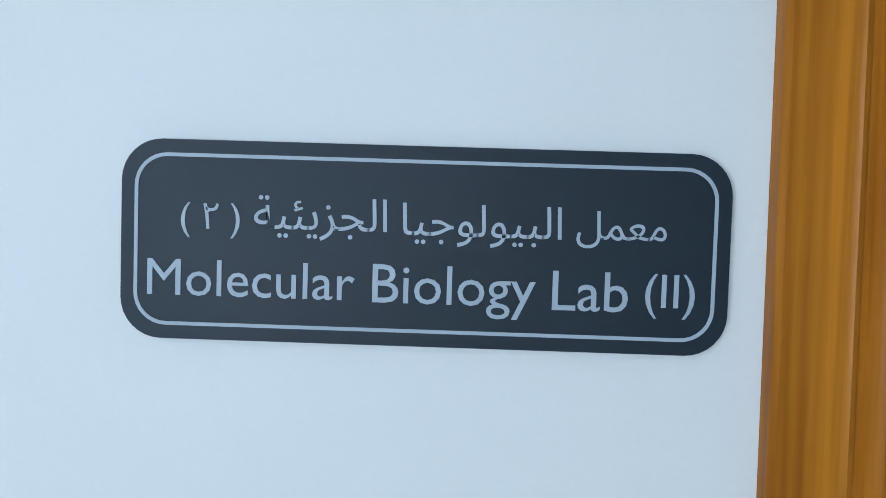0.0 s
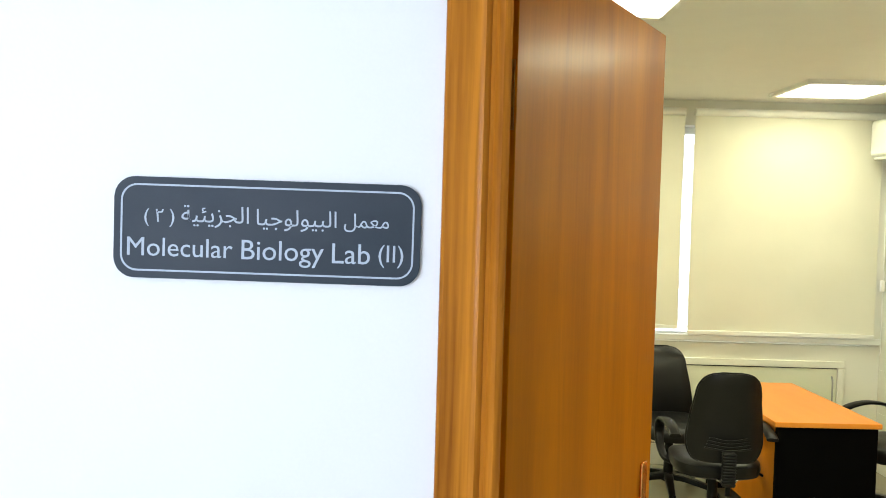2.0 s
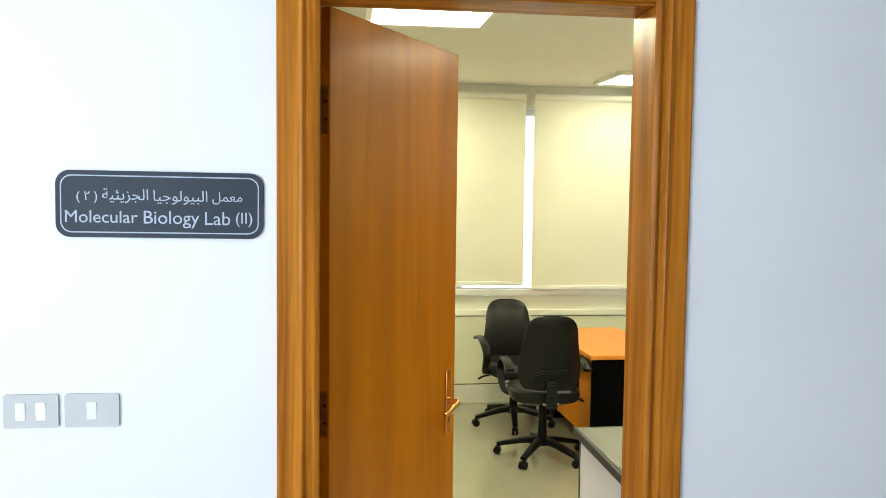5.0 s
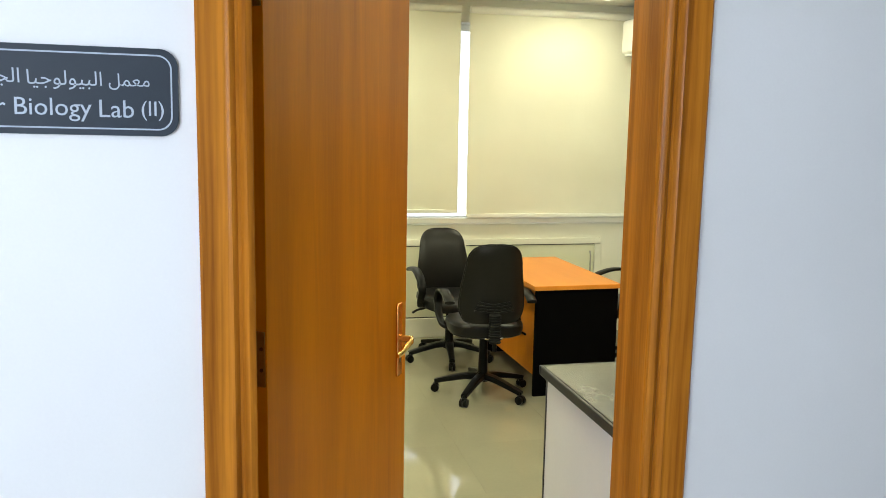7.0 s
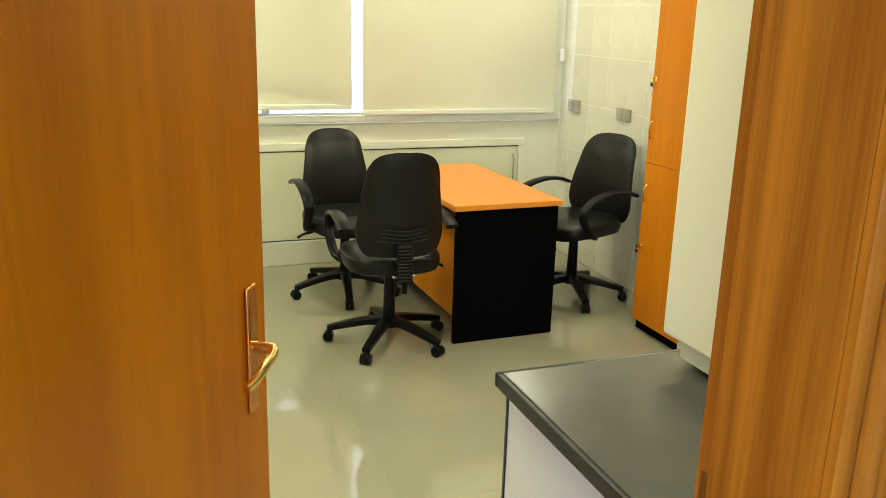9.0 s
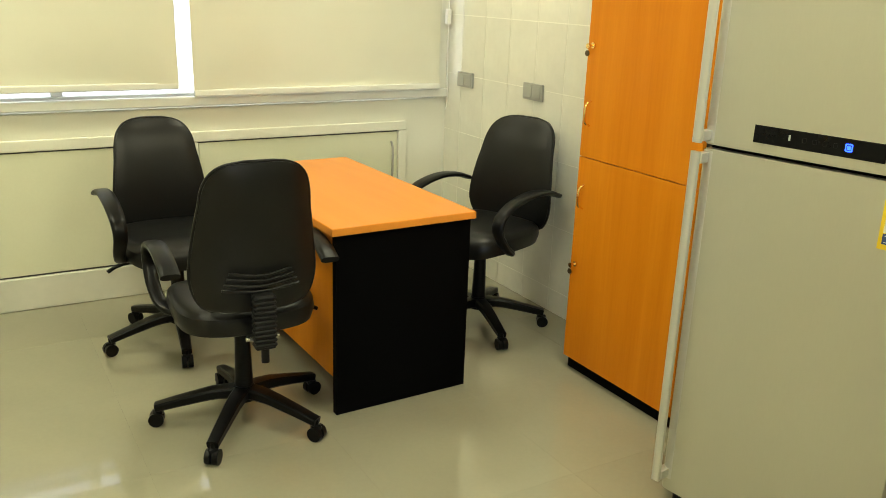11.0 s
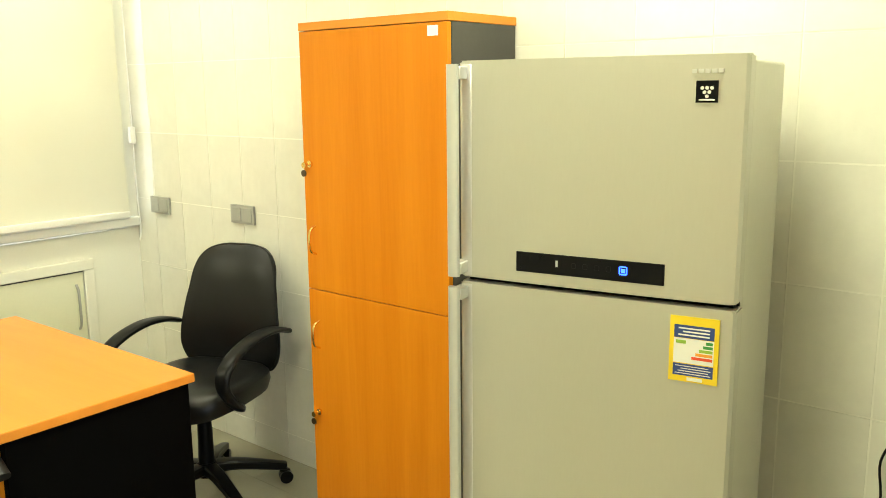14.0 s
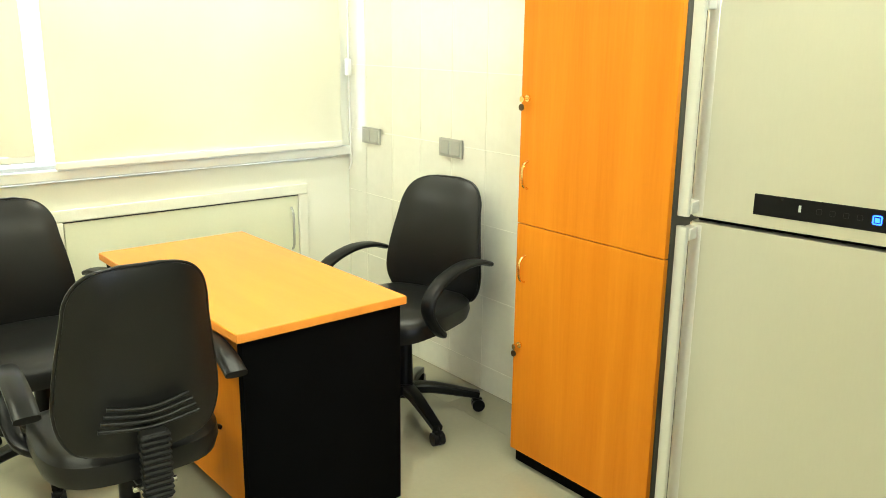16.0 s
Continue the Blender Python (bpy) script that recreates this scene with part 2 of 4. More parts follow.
def smooth_line(points, steps=6):
    """Catmull-Rom points through the given ones."""
    pts = [Vector(p) for p in points]
    pts = [pts[0] * 2 - pts[1]] + pts + [pts[-1] * 2 - pts[-2]]
    out = []
    for i in range(1, len(pts) - 2):
        a, b, c, d = pts[i - 1:i + 3]
        for k in range(steps):
            t = k / steps
            out.append(0.5 * (2 * b + (c - a) * t + (2 * a - 5 * b + 4 * c - d) * t * t + (3 * b - a - 3 * c + d) * t ** 3))
    out.append(pts[-2])
    return out


def add_sweep(bm, points, width, depth, side=(1, 0, 0), steps=6, n=12, power=3.0):
    """A rounded band swept along a line; width lies along side; width and depth may be functions of 0..1."""
    line = smooth_line(points, steps)
    side = Vector(side).normalized()
    rings = []
    for i, p in enumerate(line):
        d = (line[min(i + 1, len(line) - 1)] - line[max(i - 1, 0)]).normalized()
        u = (side - d * side.dot(d)).normalized()
        v = d.cross(u)
        t = i / (len(line) - 1)
        w = width(t) if callable(width) else width
        h = depth(t) if callable(depth) else depth
        ring = []
        for k in range(n):
            a = 2 * math.pi * (k + 0.5) / n
            c, s = math.cos(a), math.sin(a)
            ring.append(bm.verts.new(p + u * (w / 2 * math.copysign(abs(c) ** (2 / power), c)) + v * (h / 2 * math.copysign(abs(s) ** (2 / power), s))))
        rings.append(ring)
    for a, b in zip(rings, rings[1:]):
        for k in range(n):
            bm.faces.new((a[k], a[(k + 1) % n], b[(k + 1) % n], b[k]))
    bm.faces.new(rings[0][::-1])
    bm.faces.new(rings[-1])
    return bm


def sweep(*args, **kw):
    return add_sweep(bmesh.new(), *args, **kw)


def link_mesh(name, bm, mat, smooth=True):
    bmesh.ops.recalc_face_normals(bm, faces=bm.faces)
    me = bpy.data.meshes.new(name)
    bm.faces.ensure_lookup_table()
    round_faces = [not f.select for f in bm.faces]
    bm.to_mesh(me)
    bm.free()
    me.materials.append(mat)
    if smooth:
        me.polygons.foreach_set("use_smooth", [True] * len(me.polygons))
        me.set_sharp_from_angle(angle=radians(35))
        me.polygons.foreach_set("use_smooth", round_faces)
    return new(name, me)


def part(name, bm, mat, parent, label="", m=None):
    """Links a bmesh as one mesh under a thing or a part."""
    ob = link_mesh(name, bm, mat)
    ob.parent = parent
    if m is not None:
        ob.matrix_basis = m
    if label:
        tagged(ob, label)
    return ob


def thing(name, m, label, category, group=""):
    ob = new(name)
    ob.empty_display_size = 0.1
    ob.matrix_basis = m
    return tagged(ob, label, category, group)


def setting(name, bm, mat, label="", category="structure"):
    return tagged(link_mesh(name, bm, mat, smooth=False), label, category, kind="structure")


def lettering(body, size, width, extrude=0.0004, align="CENTER"):
    """A mesh of words in the built-in font, scaled to a width; it lies in the xy plane."""
    cu = bpy.data.curves.new("words", "FONT")
    cu.body, cu.size, cu.extrude, cu.resolution_u = body, size, extrude, 3
    cu.align_x = align
    ob = bpy.data.objects.new("words", cu)
    scene.collection.objects.link(ob)
    bpy.context.view_layer.update()
    me = bpy.data.meshes.new_from_object(ob.evaluated_get(bpy.context.evaluated_depsgraph_get()))
    bpy.data.objects.remove(ob)
    bm = bmesh.new()
    bm.from_mesh(me)
    xs = [v.co.x for v in bm.verts]
    ys = [v.co.y for v in bm.verts]
    if xs:
        k = width / (max(xs) - min(xs))
        cx = (max(xs) + min(xs)) / 2
        cy = (max(ys) + min(ys)) / 2
        for v in bm.verts:
            v.co.x, v.co.y = (v.co.x - cx) * k, (v.co.y - cy) * k
    return bm


def add_rounded_plate(bm, w, h, r, z0, z1, n=8, hole=0.0):
    """A plate with rounded corners in the xy plane; with hole, only a frame that wide."""
    def ring(w, h, r, z):
        out = []
        for sx, sy, a0 in ((1, 1, 0), (-1, 1, 90), (-1, -1, 180), (1, -1, 270)):
            for k in range(n + 1):
                a = radians(a0 + 90 * k / n)
                out.append(bm.verts.new((sx * (w / 2 - r) + r * math.cos(a), sy * (h / 2 - r) + r * math.sin(a), z)))
        return out
    lo, hi = ring(w, h, r, z0), ring(w, h, r, z1)
    c = len(lo)
    for k in range(c):
        bm.faces.new((lo[k], lo[(k + 1) % c], hi[(k + 1) % c], hi[k]))
    if hole:
        l2, h2 = ring(w - 2 * hole, h - 2 * hole, r - hole, z0), ring(w - 2 * hole, h - 2 * hole, r - hole, z1)
        for k in range(c):
            j = (k + 1) % c
            bm.faces.new((l2[j], l2[k], h2[k], h2[j]))
            bm.faces.new((hi[k], hi[j], h2[j], h2[k]))
            bm.faces.new((lo[j], lo[k], l2[k], l2[j]))
    else:
        bm.faces.new(hi)
        bm.faces.new(lo[::-1])
    return bm


# ---- the structure ----
WALL_IN, BACK, RIGHT, LEFT, TOP = 0.205, 4.70, 3.66, -0.75, 2.63
DOOR_L, DOOR_R, DOOR_H = 0.585, 1.545, 2.295

bm = box((-3.0, 0, 0), (DOOR_L, WALL_IN, 2.9))
add_box(bm, (DOOR_R, 0, 0), (5.0, WALL_IN, 2.9))
add_box(bm, (DOOR_L, 0, DOOR_H), (DOOR_R, WALL_IN, 2.9))
setting("wall_door", bm, paint_white, "smooth white painted corridor wall around the door", "wall")
setting("wall_east", box((RIGHT + 0.0018, WALL_IN, -0.1), (RIGHT + 0.2, BACK + 0.3, 2.9)), grout, "cream tiled side wall of the laboratory", "wall")
setting("wall_west", box((LEFT - 0.2, WALL_IN, 0), (LEFT, BACK + 0.3, 2.9)), paint_cream, "plain cream wall closing the laboratory", "wall")
WIN_L, WIN_R, WIN_B, WIN_T = 0.72, 3.60, 0.985, 2.45
bm = box((LEFT, BACK, 0), (RIGHT + 0.012, BACK + 0.25, 0.90))
add_box(bm, (LEFT, BACK, 0.90), (WIN_L, BACK + 0.25, 2.9))
add_box(bm, (WIN_R, BACK, 0.90), (RIGHT + 0.012, BACK + 0.25, 2.9))
add_box(bm, (WIN_L, BACK, WIN_T), (WIN_R, BACK + 0.25, 2.9))
setting("wall_north", bm, paint_cream, "cream painted window wall with panels below", "wall")
setting("ceiling", box((LEFT, WALL_IN, TOP), (RIGHT + 0.012, BACK, TOP + 0.1)), ceiling_paint, "plain off-white laboratory ceiling", "ceiling")
lab_floor = setting("floor", box((LEFT, 0.0, -0.1), (RIGHT + 0.012, BACK + 0.02, -0.0012)), floor_joint, "glossy beige polished tile floor", "floor")
# corridor
setting("corridor_floor", box((-3.0, -3.4, -0.1), (5.0, 0.0, 0.0)), corridor_floor, "pale polished corridor floor", "floor")
setting("corridor_ceiling", box((-3.0, -3.4, 2.9), (5.0, WALL_IN, 3.0)), ceiling_paint, "white corridor ceiling", "ceiling")
bm = box((-3.0, -3.6, 0), (-2.15, -3.4, 2.9))
add_box(bm, (-0.05, -3.6, 0), (5.0, -3.4, 2.9))
add_box(bm, (-2.15, -3.6, 0), (-0.05, -3.4, 0.95))
add_box(bm, (-2.15, -3.6, 2.55), (-0.05, -3.4, 2.9))
setting("wall_corridor", bm, paint_white, "white corridor wall with a window", "wall")
setting("wall_corridor_west", box((-3.2, -3.6, 0), (-3.0, WALL_IN, 2.9)), paint_white, "white end wall of the corridor", "wall")
setting("wall_corridor_east", box((5.0, -3.6, 0), (5.2, WALL_IN, 2.9)), paint_white, "white end wall of the corridor", "wall")
setting("ground", box((-400, -400, -0.3), (400, 400, -0.12)), grout, "pale ground outside the building", "ground")


def window_unit(name, x0, x1, z0, z1, y, panes):
    w = new(name)
    w.matrix_basis = pose(x0, y, z0)
    tagged(w, "white framed window with clear glass panes", "window", kind="structure")
    W, H = x1 - x0, z1 - z0
    bm = box((0, 0, 0), (W, 0.06, 0.05), 0.004)
    add_box(bm, (0, 0, H - 0.05), (W, 0.06, H), 0.004)
    for i in range(panes + 1):
        a = min(max(i * W / panes - 0.025, 0), W - 0.05)
        add_box(bm, (a, 0.001, 0.0502), (a + 0.05, 0.059, H - 0.0502), 0.004)
    part("window_frame", bm, pvc, w)
    for i in range(panes):
        g = part("pane", box((i * W / panes + 0.03, 0.027, 0.055), ((i + 1) * W / panes - 0.03, 0.032, H - 0.055)), glass, w)
        g.visible_shadow = False
    return w


window_unit("window_1", WIN_L, WIN_R, 0.90, WIN_T, BACK + 0.14, 3)
window_unit("window_2", -2.15, -0.05, 0.95, 2.55, -3.55, 2)
setting("backdrop", box((-3, 9.0, -0.1), (8, 9.05, 6.0)), outside_glow, "bright overexposed daylight outside the window", "backdrop")


# window wall: sill, panels below, skirting
setting("trim_sill", box((0.62, BACK - 0.035, WIN_B - 0.075), (RIGHT - 0.004, BACK - 0.001, WIN_B - 0.03), 0.006), pvc, "white painted window sill", "sill")


def access_panel(x0, x1, z0, z1, grip):
    p = thing("access_panel", pose(x0, BACK - 0.001, z0), "flat pale green-cream access panel below the window sill", "panel", "access panels")
    W, H = x1 - x0, z1 - z0
    bm = box((-0.05, -0.022, H), (W + 0.05, 0, H + 0.05), 0.005)
    add_box(bm, (-0.05, -0.021, 0), (0, 0, H), 0.005)
    add_box(bm, (W, -0.021, 0), (W + 0.05, 0, H), 0.005)
    part("frame", bm, paint_cream, p)
    part("door", box((0.004, -0.012, 0.004), (W - 0.004, 0, H - 0.0075), 0.003), panel_paint, p)
    # dark strips put the shade of the door's gaps into colour
    part("gap", box((0.0, -0.008, H - 0.007), (W, 0, H)), dark_side, p, "dark strip drawn as the shade in the gap above the door")
    part("gap", box((0.0, -0.009, -0.003), (W, 0, 0.0035)), dark_side, p, "thin dark strip drawn as the shade below the door")
    part("handle", sweep([(grip, -0.012, H - 0.27), (grip, -0.03, H - 0.24), (grip, -0.032, H - 0.16), (grip, -0.03, H - 0.09), (grip, -0.012, H - 0.06)], 0.012, 0.008), outlet_grey, p, "grey bar handle")
    return p


access_panel(2.27, 3.36, 0.16, 0.735, 1.05)
access_panel(1.08, 2.17, 0.16, 0.735, 0.03)
setting("baseboard", box((1.0, BACK - 0.026, 0.001), (RIGHT - 0.001, BACK - 0.001, 0.155), 0.004), tile_glaze, "pale tiled baseboard under the panels", "baseboard")


def roller_blind(x0, x1, bottom):
    b = thing("roller_blind", pose(x0, BACK - 0.05, bottom), "beige roller blind pulled down over the window", "blind", "roller blinds")
    W, H = x1 - x0, 2.56 - bottom
    bm = bmesh.new()
    nx, nz = 36, 44
    grid = []
    for j in range(nz + 1):
        row = []
        for i in range(nx + 1):
            u, v = i / nx, j / nz
            wave = 0.010 * math.sin(3.1 * u + 2.0 * v) * math.sin(math.pi * u) + 0.009 * math.sin(7 * (u - 0.5) ** 2 * 3 + 5 * v) * (1 - v) + 0.013 * noise.noise((u * 4 + x0, v * 5, 0))
            row.append((W * u, wave, H * v))
        grid.append(row)
    front = [[bm.verts.new(p) for p in row] for row in grid]
    back = [[bm.verts.new((p[0], p[1] + 0.002, p[2])) for p in row] for row in grid]
    for j in range(nz):
        for i in range(nx):
            bm.faces.new((front[j][i], front[j][i + 1], front[j + 1][i + 1], front[j + 1][i]))
            bm.faces.new((back[j][i + 1], back[j][i], back[j + 1][i], back[j + 1][i + 1]))
    part("cloth", bm, blind_cloth, b)
    part("bottom_bar", box((0, -0.012, -0.028), (W, 0.012, 0.004), 0.006), pvc, b, "white bottom bar")
    part("roller", tube((0, 0.0, H - 0.02), (W, 0.0, H - 0.02), 0.028, n=20), pvc, b)
    return b


roller_blind(0.66, 2.185, 1.022)
roller_blind(2.255, 3.59, 0.985)

# cord of the blind in the corner
cord = thing("blind_cord", pose(3.632, BACK - 0.05, 0.84), "white hanging blind cord with a plastic tensioner", "cord")
part("cord", sweep([(0, 0, 0.0), (0.012, 0, 0.06), (0.006, 0, 0.30), (0, 0, 1.7)], 0.006, 0.006, n=6), pvc, cord)
part("tensioner", box((-0.012, -0.016, 0.46), (0.014, 0.012, 0.54), 0.005), pvc, cord)

# ---- the door and what hangs beside it ----
frame_ob = new("door_frame")
tagged(frame_ob, "varnished oak door frame with moulded casing", "door frame", kind="structure")
# casing section: distance from the opening's edge, and how far it stands off the wall
SECTION = [(0.0, 0.001), (0.0, 0.013), (0.0052, 0.018), (0.0131, 0.02), (0.021, 0.016), (0.0262, 0.009), (0.0328, 0.01), (0.038, 0.019), (0.0432, 0.022), (0.0485, 0.0195), (0.0537, 0.02), (0.1009, 0.022), (0.1061, 0.018), (0.1074, 0.001)]


def casing(edge, way, z0, z1, flat=False):
    """A moulded casing along a jamb, or, laid flat, along the head."""
    bm = bmesh.new()
    ends = []
    for t in (z0, z1):
        ends.append([bm.verts.new((t, -d, edge + u) if flat else (edge + way * u, -d, t)) for u, d in SECTION])
    n = len(SECTION)
    for k in range(n):
        bm.faces.new((ends[0][k], ends[0][(k + 1) % n], ends[1][(k + 1) % n], ends[1][k]))
    bm.faces.new(ends[0])
    bm.faces.new(ends[1])
    return bm


part("casing", casing(0.614, -1, 0.0, 2.3775), frame_wood, frame_ob)
part("casing", casing(1.485, 1, 0.0, 2.3775), frame_wood, frame_ob)
part("casing", casing(2.270, 1, 0.6155, 1.4835, True), frame_wood_x, frame_ob)
# rebated jambs: a thick front part, and a thinner one behind that takes the leaf
part("jamb", box((0.5855, 0.001, 0), (0.613, 0.160, 2.262), 0.003), frame_wood, frame_ob)
part("jamb", box((1.486, 0.001, 0), (1.5445, 0.160, 2.262), 0.003), frame_wood, frame_ob)
part("rebate", box((0.5856, 0.1605, 0), (0.597, WALL_IN + 0.001, 2.276), 0.002), frame_wood, frame_ob)
part("rebate", box((1.508, 0.1605, 0), (1.5444, WALL_IN + 0.001, 2.276), 0.002), frame_wood, frame_ob)
part("head", box((0.586, 0.001, 2.2625), (1.544, 0.160, 2.2945), 0.003), frame_wood_x, frame_ob)
part("rebate", box((0.586, 0.1605, 2.2765), (1.544, WALL_IN + 0.001, 2.2944), 0.002), frame_wood_x, frame_ob)
part("strike_plate", box((1.5062, 0.168, 0.82), (1.5078, 0.196, 1.06), 0.0006), hinge_metal, frame_ob, "dull brass strike plate")
part("latch_slot", box((1.5056, 0.174, 0.86), (1.5066, 0.188, 0.905)), screw_metal, frame_ob)

DOOR_ANGLE = 59
door = new("door_1")
door.matrix_basis = pose(0.602, WALL_IN + 0.002, 0.008, 0, 0, DOOR_ANGLE)
tagged(door, "orange-brown veneered wooden door standing half open", "door", kind="structure")
part("leaf", box((0, -0.042, 0), (0.902, 0, 2.262), 0.002), door_wood, door)
for side, y in ((-1, -0.042), (1, 0.0)):
    h = part("door_handle", box((0.811, min(y, y + side * 0.009), 0.86), (0.849, max(y, y + side * 0.009), 1.10), 0.004, 3), brass, door, "copper-coloured handle plate with a lever")
    bm = tube((0.830, y, 0.985), (0.830, y + side * 0.05, 0.985), 0.011)
    add_sweep(bm, [(0.830, y + side * 0.045, 0.985), (0.806, y + side * 0.056, 0.985), (0.766, y + side * 0.056, 0.978), (0.731, y + side * 0.052, 0.966), (0.709, y + side * 0.046, 0.960)], 0.014, lambda t: 0.021 - 0.006 * t, side=(0, 1, 0))
    part("lever", bm, gold, h)
    part("keyhole", box((0.826, min(y, y + side * 0.0105), 0.905), (0.834, max(y, y + side * 0.0105), 0.927), 0.002), screw_metal, h)
for z in (0.28, 1.13, 1.98):
    g = part("hinge", box((-0.0035, -0.038, z - 0.065), (0.0005, -0.004, z + 0.065)), hinge_metal, door, "dull brass butt hinge")
    part("pin", tube((-0.006, 0.005, z - 0.068), (-0.006, 0.005, z + 0.068), 0.006), hinge_metal, g)
    for k in range(5):
        part("screw", tube((-0.0035, -0.03 if k % 2 else -0.013, z - 0.05 + 0.025 * k), (-0.0052, -0.03 if k % 2 else -0.013, z - 0.05 + 0.025 * k), 0.0045, n=10), screw_metal, g)

sign = thing("door_sign", pose(0.225, -0.001, 1.7285, 90, 0.4, 0), "dark slate door sign with grey English and Arabic lettering", "sign")
part("plate", add_rounded_plate(bmesh.new(), 0.499, 0.1645, 0.034, 0.0, 0.008), sign_dark, sign)
part("border", add_rounded_plate(bmesh.new(), 0.477, 0.142, 0.027, 0.008, 0.0086, hole=0.0030), sign_light, sign, "pale grey border line")
for body, cx, cy, wide in (("Molecular", -0.1413, -0.0312, 0.1714), ("Biology", 0.026, -0.0362, 0.1337), ("Lab", 0.1374, -0.0322, 0.0616), ("(II)", 0.2022, -0.0342, 0.0404)):
    part("lettering", lettering(body, 0.05, wide, 0.0004), sign_light, sign, "grey lettering: " + body, pose(cx, cy, 0.0085))
first = "\uFEE3\uFECC\uFEE4\uFEDE"
second = "\uFE8D\uFEDF\uFE92\uFEF4\uFEEE\uFEDF\uFEEE\uFE9F\uFEF4\uFE8E"
third = "\uFE8D\uFEDF\uFEA0\uFEB0\uFEF3\uFE8C\uFEF4\uFE94"
for body, cx, cy, wide in (("( \u0662 )", -0.1755, 0.0165, 0.0488), (third[::-1], -0.0848, 0.0205, 0.1094), (second[::-1], 0.0474, 0.0185, 0.130), (first[::-1], 0.161, 0.0185, 0.0729)):
    part("lettering", lettering(body, 0.05, wide, 0.0004), sign_light, sign, "grey Arabic lettering", pose(cx, cy, 0.0085))


def switch(x, rockers):
    s = thing("light_switch", pose(x, -0.001, 1.2145, 90, 0, 0), "grey light switch plate with white rocker" + ("s" if rockers > 1 else ""), "switch", "switches beside the door")
    part("plate", add_rounded_plate(bmesh.new(), 0.130, 0.084, 0.006, 0, 0.009), plate_grey, s)
    for k in range(rockers):
        cx = (k - (rockers - 1) / 2) * 0.048
        part("rocker", box((cx - 0.0125, -0.023, 0.006), (cx + 0.0125, 0.023, 0.0125), 0.003), rocker_white, s, "white rocker", pose(0, 0, 0, 3, 0, 0))


switch(-0.092, 2)
switch(0.053, 1)

# ---- laboratory furniture ----
desk = thing("desk", pose(2.585, 3.67, 0, 0, 0, 1.5), "orange beech desk with black end panels on the floor", "desk")
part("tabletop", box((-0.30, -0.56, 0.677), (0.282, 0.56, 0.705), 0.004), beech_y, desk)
part("end_panel", box((-0.28, -0.545, 0.0), (0.268, -0.515, 0.6765), 0.003), black_board, desk, "matt black end panel")
part("end_panel", box((-0.28, 0.515, 0.0), (0.268, 0.545, 0.6765), 0.003), black_board, desk, "matt black end panel")
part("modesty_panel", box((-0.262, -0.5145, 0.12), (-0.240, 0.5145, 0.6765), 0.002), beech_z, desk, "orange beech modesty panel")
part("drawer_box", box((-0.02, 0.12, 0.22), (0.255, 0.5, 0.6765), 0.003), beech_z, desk)


